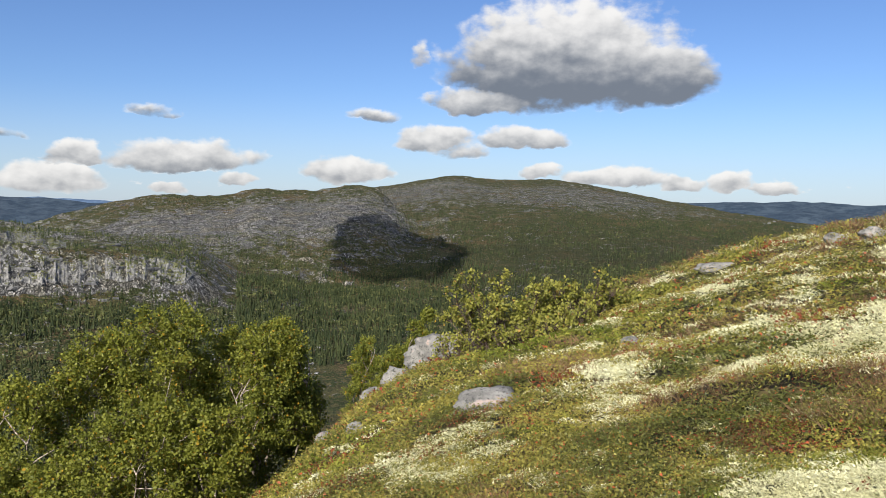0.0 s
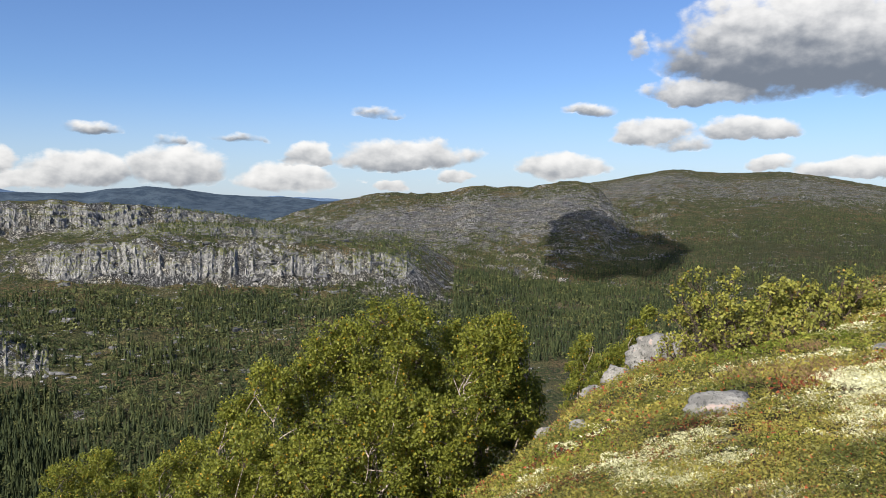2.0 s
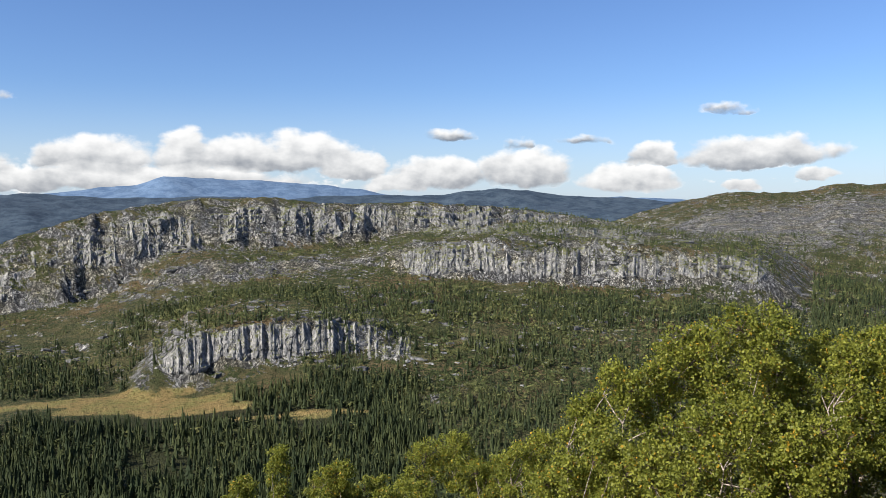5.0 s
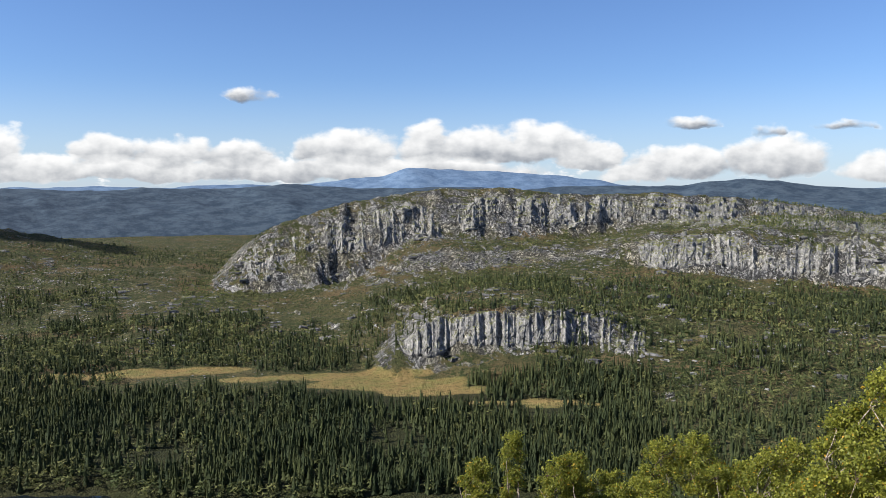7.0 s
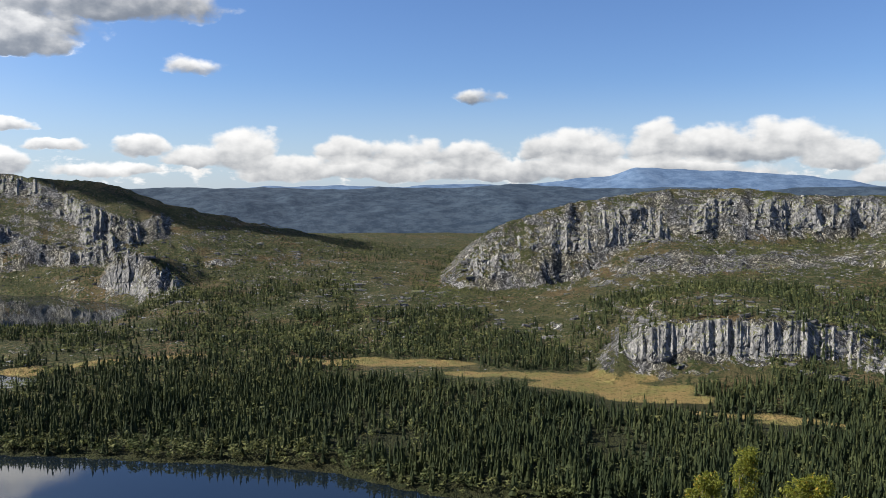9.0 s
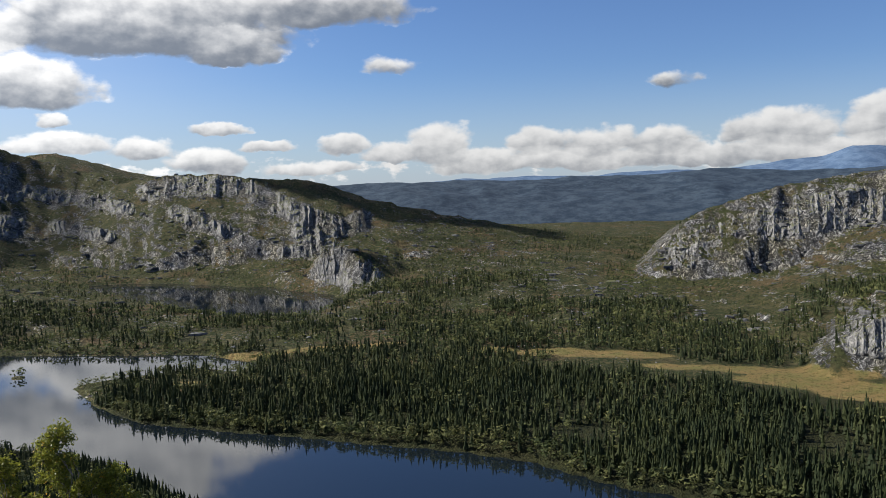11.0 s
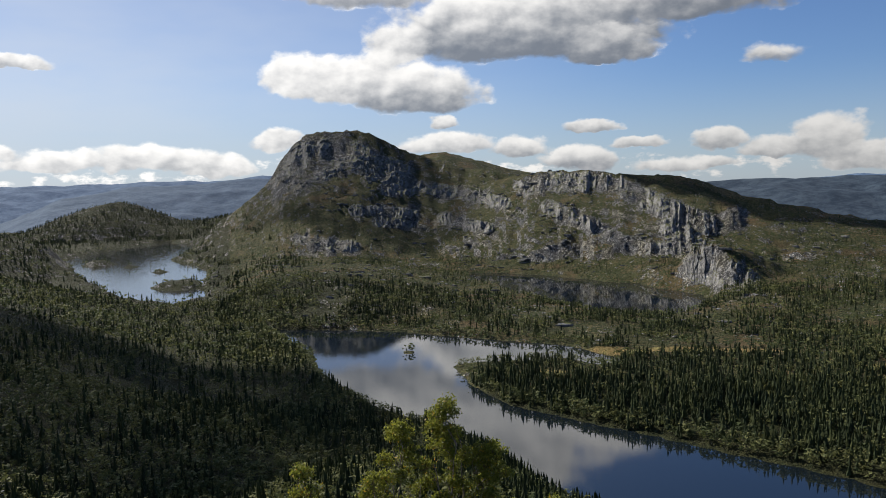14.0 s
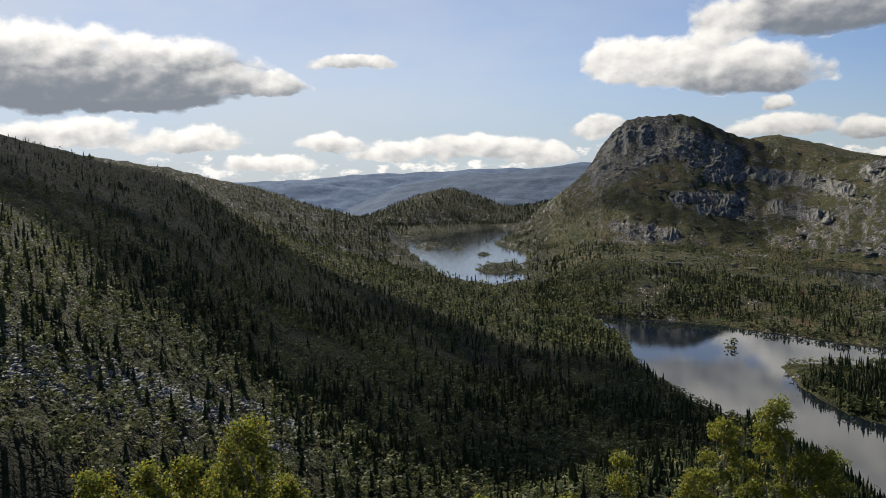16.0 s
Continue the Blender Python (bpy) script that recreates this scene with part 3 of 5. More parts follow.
# ---- materials ----
def material(name, rough=0.8):
    m = bpy.data.materials.new(name)
    m.use_nodes = True
    n = Nodes(m.node_tree)
    bsdf = m.node_tree.nodes["Principled BSDF"]
    bsdf.inputs["Roughness"].default_value = rough
    bsdf.inputs["Specular IOR Level"].default_value = 0.5 if rough < 0.1 else 0.15
    return m, n, bsdf


def attach(n, bsdf, colour, bump=None, strength=0.5, distance=0.1):
    if isinstance(colour, bpy.types.NodeSocket):
        n.tree.links.new(colour, bsdf.inputs["Base Color"])
    else:
        bsdf.inputs["Base Color"].default_value = (*colour, 1.0)
    if bump is not None:
        b = n.node("ShaderNodeBump", {"Strength": strength, "Distance": distance, "Height": bump})
        n.tree.links.new(b.outputs[0], bsdf.inputs["Normal"])


def ground_material():
    m, n, bsdf = material("upland_ground", 0.95)
    geo = n.node("ShaderNodeNewGeometry")
    p = geo.outputs["Position"]
    slope = n.node("ShaderNodeSeparateXYZ", (geo.outputs["True Normal"],)).outputs[2]
    big, mid = n.noise(p, 0.011, 5.0, 0.6), n.noise(p, 0.06, 6.0, 0.7)
    fine, grain = n.noise(p, 0.33, 6.0, 0.75), n.noise(p, 2.6, 4.0, 0.7)
    heath = n.mix(n.step(mid, 0.38, 0.62), (0.074, 0.082, 0.032), (0.165, 0.142, 0.064))
    heath = n.mix(n.step(big, 0.48, 0.66), heath, (0.185, 0.130, 0.066))
    heath = n.mix(n.step(fine, 0.50, 0.62), heath, (0.030, 0.040, 0.016))
    heath = n.mix(n.step(n.noise(p, 0.2, 5.0, 0.7), 0.58, 0.66), heath, (0.13, 0.115, 0.055))
    # low scrub in rounded clumps
    bushes = n.cells(n.vec("ADD", p, n.vec("MULTIPLY", n.node("ShaderNodeTexNoise", {"Vector": p, "Scale": 0.5, "Detail": 2.0}).outputs["Color"], (3.0, 3.0, 3.0))), 0.26, "F1")
    scrub = n.math("MULTIPLY", n.step(bushes, 0.44, 0.62, 1.0, 0.0), n.step(n.noise(p, 0.03, 4.0, 0.6), 0.40, 0.52))
    heath = n.mix(scrub, heath, n.mix(n.step(grain, 0.4, 0.6), (0.030, 0.046, 0.016), (0.080, 0.094, 0.032)))
    floor = n.mix(n.step(fine, 0.4, 0.6), (0.024, 0.033, 0.013), (0.052, 0.055, 0.020))
    heath = n.mix(n.math("MULTIPLY", n.attribute("wood"), 0.85), heath, floor)
    # rock: jointed upright, streaked, with dark cracks and ledges
    streak = n.noise(n.vec("MULTIPLY", p, (1.0, 1.0, 0.2)), 0.2, 7.0, 0.75)
    dip = n.vec("ADD", p, n.vec("MULTIPLY", n.node("ShaderNodeCombineXYZ", (0.0, 0.0, n.node("ShaderNodeSeparateXYZ", (p,)).outputs[1])).outputs[0], (0.0, 0.0, 0.22)))
    ledge = n.noise(n.vec("MULTIPLY", dip, (0.16, 0.16, 1.0)), 0.13, 5.0, 0.6)
    wob = n.vec("ADD", p, n.vec("MULTIPLY", n.node("ShaderNodeTexNoise", {"Vector": p, "Scale": 0.09, "Detail": 3.0}).outputs["Color"], (10.0, 10.0, 10.0)))
    upright = n.math("ABSOLUTE", n.math("SUBTRACT", n.noise(n.vec("MULTIPLY", wob, (1.0, 1.0, 0.10)), 0.17, 4.0, 0.7), 0.5))
    split = n.math("ABSOLUTE", n.math("SUBTRACT", n.noise(n.vec("MULTIPLY", wob, (1.0, 1.0, 0.16)), 0.42, 3.0, 0.65), 0.5))
    level = n.math("ABSOLUTE", n.math("SUBTRACT", n.noise(n.vec("MULTIPLY", wob, (0.3, 0.3, 1.0)), 0.28, 3.0, 0.6), 0.5))
    stone = n.mix(n.step(streak, 0.32, 0.66), (0.30, 0.298, 0.292), (0.60, 0.59, 0.565))
    stone = n.mix(n.step(n.noise(p, 0.045, 3.0, 0.6), 0.50, 0.64), stone, n.vec("MULTIPLY", stone, (0.62, 0.63, 0.66)))
    stone = n.mix(n.step(level, 0.008, 0.05), n.vec("MULTIPLY", stone, (0.45, 0.45, 0.45)), stone)
    stone = n.mix(n.step(split, 0.016, 0.085), n.vec("MULTIPLY", stone, (0.36, 0.36, 0.37)), stone)
    stone = n.mix(n.step(upright, 0.010, 0.060), (0.055, 0.055, 0.056), stone)
    stone = n.mix(n.step(n.noise(p, 0.025, 4.0, 0.6), 0.42, 0.62), stone, n.vec("MULTIPLY", stone, (1.12, 1.06, 0.86)))
    bare = n.math("ADD", n.math("MULTIPLY", n.math("SUBTRACT", 0.84, slope), 2.4), n.math("MULTIPLY", n.math("SUBTRACT", mid, 0.5), 2.6))
    bare = n.math("ADD", bare, n.math("MULTIPLY", n.math("SUBTRACT", fine, 0.5), 2.5))
    bare = n.math("ADD", bare, n.math("MULTIPLY", n.math("SUBTRACT", ledge, 0.5), 1.5))
    bare = n.math("ADD", bare, n.attribute("rock"))
    colour = n.mix(n.step(bare, 0.18, 0.26), heath, stone)
    bog = n.attribute("bog")
    sedge = n.mix(n.step(mid, 0.4, 0.65), (0.37, 0.26, 0.105), (0.27, 0.25, 0.085))
    sedge = n.mix(n.step(fine, 0.50, 0.66), sedge, (0.13, 0.115, 0.04))
    colour = n.mix(n.step(n.math("ADD", bog, n.math("MULTIPLY", n.math("SUBTRACT", fine, 0.5), 1.6)), 0.30, 0.70), colour, sedge)
    near = n.noise(p, 9.0, 4.0, 0.7)
    litter = n.mix(n.step(near, 0.40, 0.60), (0.024, 0.026, 0.011), (0.13, 0.105, 0.045))
    litter = n.mix(n.step(n.noise(p, 1.4, 4.0, 0.6), 0.52, 0.66), litter, (0.16, 0.10, 0.055))
    colour = n.mix(n.attribute("knoll"), colour, litter)
    colour = n.mix(n.math("MULTIPLY", n.attribute("lichen"), n.step(near, 0.48, 0.60)), colour, (0.50, 0.48, 0.27))
    colour = n.mix(n.math("MULTIPLY", grain, 0.5), colour, n.vec("MULTIPLY", colour, (0.55, 0.55, 0.55)))
    relief = n.math("ADD", n.math("ADD", n.math("MULTIPLY", fine, 1.2), n.math("MULTIPLY", scrub, 0.8)), n.math("ADD", n.math("MULTIPLY", streak, 1.6), n.math("ADD", n.math("MULTIPLY", n.step(upright, 0.0, 0.06), 1.1), n.math("MULTIPLY", n.step(split, 0.0, 0.05), 0.5))))
    attach(n, bsdf, colour, relief, 0.9, 2.5)
    return m


GROUND = ground_material()


# ---- ground: one sheet out to the distance ----
def grid_mesh(name, x, y, z, closed=True):
    rows, cols = x.shape
    mesh = bpy.data.meshes.new(name)
    co = np.stack([x, y, z], -1).reshape(-1, 3)
    i = np.arange(rows * cols).reshape(rows, cols)
    j = np.roll(i, -1, 1) if closed else i[:, 1:]
    i = i if closed else i[:, :-1]
    quads = np.stack([i[:-1], j[:-1], j[1:], i[1:]], -1).reshape(-1, 4)
    fill(mesh, co, quads)
    return mesh


def fill(mesh, co, faces, smooth=True):
    """Fill a mesh with vertices and faces that all have the same number of corners."""
    n, k = faces.shape
    mesh.vertices.add(len(co))
    mesh.vertices.foreach_set("co", np.asarray(co, np.float32).ravel())
    mesh.loops.add(n * k)
    mesh.loops.foreach_set("vertex_index", faces.astype(np.int32).ravel())
    mesh.polygons.add(n)
    mesh.polygons.foreach_set("loop_start", np.arange(0, n * k, k, dtype=np.int32))
    mesh.polygons.foreach_set("use_smooth", np.full(n, smooth))
    mesh.update(calc_edges=True)
    return mesh


def attribute(mesh, name, values):
    a = mesh.attributes.new(name, "FLOAT", "POINT")
    a.data.foreach_set("value", np.asarray(values, np.float32).ravel())


def lichen_amount(x, y):
    """Where reindeer lichen spreads over the knoll."""
    side = np.clip((x - 0.7 - 0.12 * (y - 4)) / 1.9, -1.3, 1.2)
    return 1.2 * fbm(x + 40, y + 11, 0.8, 4, 0.75) + 0.75 * side - 0.50 - 0.09 * np.maximum(0, np.hypot(x, y) - 6.5) + 0.35 * np.clip((6.0 - np.hypot(x, y)) / 2, 0, 1)


def make_ground():
    az = np.concatenate([np.arange(-31.0, 16.0, 0.3), np.arange(16.0, 74.0, 0.25), np.arange(74.0, 86.0, 0.3), np.arange(86.0, 126.0, 0.25), np.arange(126.0, 162.0, 0.36), np.arange(162.0, 329.0, 3.0)])
    r = np.concatenate([[0.02, 0.3], np.geomspace(0.6, 60, 100)[:-1], np.arange(60, 440, 8.0), np.arange(440, 1330, 8.0), np.arange(1330, 2120, 14.0), np.arange(2120, 3100, 24.0), np.arange(3100, 4900, 120.0)])
    A, Rr = np.meshgrid(np.radians(az), r)
    x, y = -np.sin(A) * Rr, np.cos(A) * Rr
    z = height(x, y)
    mesh = grid_mesh("ground", x, y, z)
    attribute(mesh, "bog", np.clip(0.15 + bog_amount(x, y) * 2.4, 0, 1) * np.clip((7.5 - z) / 2, 0, 1))
    d = np.degrees(A)
    wild = 0.12 * np.clip((Rr - 560) / 200, 0, 1) + 0.10 * fbm(x, y, 180.0, 2)
    rock = np.where(Rr < 60, -1.5, np.where((Rr < 560) & (d > 40), -0.5, wild)) - 0.7 * (d > 117) * (Rr < 1000)
    west = np.clip((d - 85) / 3, 0, 1) * np.clip((125 - d) / 2, 0, 1) * np.clip((Rr - 940) / 60, 0, 1) * np.clip((2300 - Rr) / 100, 0, 1)
    east = np.clip((63 - d) / 2, 0, 1) * np.clip((d - 13) / 2, 0, 1) * np.clip((Rr - 545) / 20, 0, 1) * np.clip((1130 - Rr) / 40, 0, 1)
    bare = outcrop(d, np.degrees(np.arctan2(z - EYE, Rr)))
    rock = rock + (west * 0.72 + east * 0.5) * bare - 0.27 * west
    wood = np.clip((d - 112) / 5, 0, 1) * np.where(d > 123, 1.0, np.clip((1050 - Rr) / 100, 0, 1)) + np.clip((d - 38) / 5, 0, 1) * (Rr < 520)
    wood = wood + 0.6 * np.clip((-d - 0) / 6, 0, 1) * np.clip((1900 - Rr) / 500, 0, 1) * (Rr > 100)
    attribute(mesh, "wood", np.clip(wood, 0, 1) * (Rr > 60))
    attribute(mesh, "rock", rock + slab_amount(x, y))
    attribute(mesh, "knoll", np.clip((30 - Rr) / 8, 0, 1) * np.clip((28 - d) / 6, 0, 1))
    attribute(mesh, "lichen", np.clip((lichen_amount(x, y) - 0.02) / 0.3, 0, 1) * (Rr < 24))
    mesh.materials.append(GROUND)
    ob = new("ground", mesh)
    return tagged(ob, "rolling upland ground of heath, bog and bare grey rock", "ground", kind="structure")


ground = make_ground()


# ---- water ----
def make_water():
    m, n, bsdf = material("lake_water", 0.03)
    p = n.node("ShaderNodeNewGeometry").outputs["Position"]
    attach(n, bsdf, (0.006, 0.010, 0.014))
    bsdf.inputs["IOR"].default_value = 1.62
    # a breeze ruffles the far water
    wind = None
    for az, r, size in ((128.0, 1750.0, 780.0),):
        far = n.step(n.vec("LENGTH", n.vec("SUBTRACT", p, tuple(toward(az) * r)), out=1), size * 0.75, size, 1.0, 0.0)
        wind = far if wind is None else n.math("MAXIMUM", wind, far)
    wave = n.noise(n.vec("MULTIPLY", p, (1.0, 1.0, 0.0)), 0.8, 3.0, 0.6)
    bump = n.node("ShaderNodeBump", {"Strength": n.math("ADD", 0.02, n.math("MULTIPLY", wind, 0.12)), "Distance": 0.25, "Height": wave})
    n.tree.links.new(bump.outputs[0], bsdf.inputs["Normal"])
    n.tree.links.new(n.math("ADD", 0.03, n.math("MULTIPLY", wind, 0.05)), bsdf.inputs["Roughness"])
    for name, poly in LAKES.items():
        bm = bmesh.new()
        lo, hi = poly.min(0) - 30, poly.max(0) + 30
        bm.faces.new([bm.verts.new((x, y, 0.0)) for x, y in ((lo[0], lo[1]), (hi[0], lo[1]), (hi[0], hi[1]), (lo[0], hi[1]))])
        mesh = bpy.data.meshes.new("water")
        bm.to_mesh(mesh)
        mesh.materials.append(m)
        tagged(new("water", mesh), "still dark lake mirroring clouds and forest", "lake", kind="structure")


make_water()


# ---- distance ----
# far slopes with the haze of distance mixed into both base colours
def hazed_material(name, low, high):
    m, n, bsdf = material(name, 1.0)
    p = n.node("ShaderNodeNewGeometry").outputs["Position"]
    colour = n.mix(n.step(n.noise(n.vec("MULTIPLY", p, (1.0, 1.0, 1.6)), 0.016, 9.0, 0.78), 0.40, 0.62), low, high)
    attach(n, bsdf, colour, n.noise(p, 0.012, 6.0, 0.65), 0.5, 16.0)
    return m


# blues stand in for aerial haze; the sunward ridges are tinted paler
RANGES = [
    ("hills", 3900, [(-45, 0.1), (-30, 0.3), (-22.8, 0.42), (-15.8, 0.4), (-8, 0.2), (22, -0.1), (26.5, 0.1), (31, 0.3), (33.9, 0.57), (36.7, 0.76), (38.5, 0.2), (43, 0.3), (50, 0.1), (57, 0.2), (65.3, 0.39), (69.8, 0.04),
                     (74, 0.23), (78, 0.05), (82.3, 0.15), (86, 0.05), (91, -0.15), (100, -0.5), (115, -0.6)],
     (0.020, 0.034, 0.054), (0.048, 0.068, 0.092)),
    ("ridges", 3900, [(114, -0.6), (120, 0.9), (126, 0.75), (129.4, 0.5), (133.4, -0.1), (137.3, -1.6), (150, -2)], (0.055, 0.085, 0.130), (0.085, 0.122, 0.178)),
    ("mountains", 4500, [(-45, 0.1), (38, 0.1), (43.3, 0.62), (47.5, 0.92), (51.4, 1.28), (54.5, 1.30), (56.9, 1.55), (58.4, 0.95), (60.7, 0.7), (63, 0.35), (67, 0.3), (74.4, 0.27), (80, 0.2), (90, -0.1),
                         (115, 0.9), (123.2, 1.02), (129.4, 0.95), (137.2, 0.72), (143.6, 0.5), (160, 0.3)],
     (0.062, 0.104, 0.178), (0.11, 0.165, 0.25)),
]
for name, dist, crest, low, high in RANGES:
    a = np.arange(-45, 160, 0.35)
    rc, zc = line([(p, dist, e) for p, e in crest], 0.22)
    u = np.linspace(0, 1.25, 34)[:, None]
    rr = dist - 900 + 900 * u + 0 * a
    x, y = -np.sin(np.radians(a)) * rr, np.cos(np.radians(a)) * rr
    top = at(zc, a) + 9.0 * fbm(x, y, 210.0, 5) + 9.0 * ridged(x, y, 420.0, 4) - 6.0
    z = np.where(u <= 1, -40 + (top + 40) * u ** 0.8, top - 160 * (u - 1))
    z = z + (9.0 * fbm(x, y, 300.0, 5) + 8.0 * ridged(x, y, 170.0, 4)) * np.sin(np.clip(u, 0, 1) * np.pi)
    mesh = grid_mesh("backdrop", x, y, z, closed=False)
    mesh.materials.append(hazed_material("distant_" + name, low, high))
    tagged(new("backdrop", mesh), "distant haze-blue " + name + " along the horizon", "mountains", kind="structure")


# ---- woods ----
def leaf_material(name, dark, light, spots=None, rough=0.6, through=0.35, uneven=0.6):
    """Foliage: colour goes by the tint attribute; some light comes through."""
    m, n, bsdf = material(name, rough)
    tint = n.attribute("tint")
    island = n.node("ShaderNodeNewGeometry").outputs["Random Per Island"]
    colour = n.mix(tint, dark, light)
    colour = n.mix(n.math("MULTIPLY", island, uneven), colour, tuple(c * 0.45 for c in dark))
    if spots:
        colour = n.mix(n.step(island, 0.965, 0.98), colour, spots)
    attach(n, bsdf, colour)
    bsdf.inputs["Specular IOR Level"].default_value = 0.25 if rough < 0.6 else 0.15
    if through:
        back = n.node("ShaderNodeBsdfTranslucent", {"Color": colour})
        mixed = n.node("ShaderNodeMixShader", (through, bsdf.outputs[0], back.outputs[0]))
        out = m.node_tree.nodes["Material Output"]
        n.tree.links.new(mixed.outputs[0], out.inputs["Surface"])
    return m


SPRUCE = leaf_material("spruce_needles", (0.036, 0.052, 0.024), (0.088, 0.104, 0.040), None, 0.7, 0.45, 0.35)
BIRCH_FAR = leaf_material("birch_crown", (0.066, 0.086, 0.032), (0.175, 0.178, 0.066), None, 0.7, 0.3, 0.3)


def bark_material(name, dark, light, scale=14.0):
    m, n, bsdf = material(name, 0.85)
    p = n.node("ShaderNodeNewGeometry").outputs["Position"]
    v = n.noise(n.vec("MULTIPLY", p, (1.0, 1.0, 2.2)), scale, 5.0, 0.7)
    attach(n, bsdf, n.mix(n.step(v, 0.4, 0.6), dark, light), v, 0.5, 0.02)
    return m


SPRUCE_BARK = bark_material("spruce_bark", (0.07, 0.055, 0.045), (0.16, 0.13, 0.11))
BIRCH_BARK = bark_material("birch_bark", (0.10, 0.078, 0.062), (0.38, 0.32, 0.265))


def spruce_shape(rng, tiers, sides):
    """A spruce crown one metre high: drooping ragged whorls round the stem. Vertices and triangles."""
    co, tri = [], []
    for k in range(tiers):
        u = k / tiers
        base, top = 0.04 + 0.86 * u, min(1.0, 0.04 + 0.86 * u + 0.62 / tiers + 0.14)
        radius = 0.19 * (1 - u) ** 0.9 + 0.006
        start, turn = len(co), rng.rand() * 6.28
        co.append((0, 0, top))
        for j in range(sides):
            a = turn + 6.2832 * j / sides
            rr = radius * (1.0 if j % 2 else 0.7) * (0.75 + 0.5 * rng.rand())
            co.append((rr * math.cos(a), rr * math.sin(a), base - (0.03 if j % 2 else -0.03) * (1 - u) + 0.02 * rng.randn()))
        for j in range(sides):
            tri.append((start, start + 1 + j, start + 1 + (j + 1) % sides))
    return np.array(co), np.array(tri)


def birch_shape(rng, leaves, leafy, spread=0.42):
    """A small birch crown one metre high: leafy sprays that lie along a few rounded heads, with gaps."""
    co, tri = [], []
    lobes = [(rng.randn(3) * (0.17, 0.17, 0.13) + (0, 0, 0.56), 0.22 + 0.12 * rng.rand()) for _ in range(5)]
    for k in range(leaves):
        c, rad = lobes[k % 5]
        d = rng.randn(3) + (0, 0, 0.4)
        d /= np.linalg.norm(d)
        p = c + d * rad * (0.8 + 0.35 * rng.rand()) * (spread / 0.4, spread / 0.4, 1.0)
        p[2] = max(0.05, p[2])
        side = np.cross(d, rng.randn(3))
        side /= np.linalg.norm(side)
        up = np.cross(d, side)
        s = len(co)
        for turn in (0.0, 2.1, 4.2):
            co.append(p + (side * math.cos(turn + 0.5 * rng.randn()) + up * math.sin(turn)) * leafy * (0.7 + 0.7 * rng.rand()) + rng.randn(3) * leafy * 0.35)
        tri.append((s, s + 1, s + 2))
    return np.array(co), np.array(tri)


def scatter(name, shapes, pos, size, tint, mat, rng, width=1.0, lean=0.05):
    """One mesh of many plants: each takes one of the shapes, a turn, a size and a tint."""
    pick = rng.randint(0, len(shapes), len(pos))
    cos, tris, tints, base = [], [], [], 0
    for k, (co, tri) in enumerate(shapes):
        sel = pick == k
        m = int(sel.sum())
        if not m:
            continue
        a, s = rng.rand(m) * 6.2832, size[sel][:, None]
        w = s * (width * (0.85 + 0.3 * rng.rand(m)))[:, None]
        c, sn = np.cos(a)[:, None], np.sin(a)[:, None]
        lx, ly = rng.randn(2, m, 1) * lean
        x, y, z = co[:, 0][None], co[:, 1][None], co[:, 2][None]
        v = np.stack([(x * c - y * sn) * w + lx * z * s, (x * sn + y * c) * w + ly * z * s, z * s], -1) + pos[sel][:, None, :]
        cos.append(v.reshape(-1, 3))
        tris.append((tri[None] + (np.arange(m) * len(co))[:, None, None] + base).reshape(-1, 3))
        tints.append(np.repeat(tint[sel], len(co)))
        base += m * len(co)
    mesh = fill(bpy.data.meshes.new(name), np.concatenate(cos), np.concatenate(tris), smooth=False)
    attribute(mesh, "tint", np.clip(np.concatenate(tints), 0, 1))
    mesh.materials.append(mat)
    return new(name, mesh)


def sector(rng, n, az, r):
    """Random places, even over the ground, in a sector of bearings and distances."""
    a = np.radians(rng.uniform(*az, n))
    d = np.sqrt(rng.uniform(r[0] ** 2, r[1] ** 2, n))
    return -np.sin(a) * d, np.cos(a) * d


def steepness(x, y):
    e = 5.0
    return np.hypot(height(x + e, y) - height(x - e, y), height(x, y + e) - height(x, y - e)) / (2 * e)


# what, bearings, distances, plants per hectare, share of spruce, most slope, height of the wood, patchiness
WOODS = [
    ((40, 110), (336, 545), 1050, 0.80, 0.9, 9.6, 0.25),
    ((-6, 30), (70, 440), 260, 0.5, 1.2, 6.0, 0.2),
    ((26, 44), (200, 445), 900, 0.72, 1.2, 8.6, 0.15),
    ((78, 110), (540, 630), 450, 0.55, 0.7, 9.0, 0.4),
    ((117, 160), (150, 430), 1500, 0.22, 1.2, 7.4, 0.08),
    ((117, 160), (400, 1000), 480, 0.30, 1.2, 7.4, 0.15),
    ((96, 118), (150, 520), 950, 0.48, 1.2, 7.4, 0.12),
    ((10, 48), (440, 800), 520, 0.45, 0.75, 8.6, 0.45),
    ((46, 80), (580, 800), 520, 0.48, 0.6, 8.6, 0.5),
    ((76, 124), (630, 960), 460, 0.5, 0.7, 8.0, 0.5),
    ((66, 116), (960, 1400), 200, 0.36, 0.6, 5.6, 0.5),
    ((-31, 14), (640, 1250), 300, 0.78, 0.8, 9.0, 0.35),
    ((-31, 3), (1250, 2200), 90, 0.85, 0.8, 9.0, 0.6),
    ((3, 34), (760, 1500), 170, 0.4, 0.6, 8.0, 0.6),
    ((18, 72), (640, 1050), 360, 0.10, 0.5, 5.0, 0.5),
    ((118, 150), (1000, 2300), 40, 0.6, 0.7, 10.0, 0.7),
    ((134, 160), (1000, 1750), 110, 0.6, 1.0, 10.0, 0.3),
    ((118, 141), (2380, 2800), 110, 0.85, 1.0, 12.0, 0.3),
    ((104, 126), (1150, 1800), 60, 0.3, 0.5, 7.0, 0.8),
]


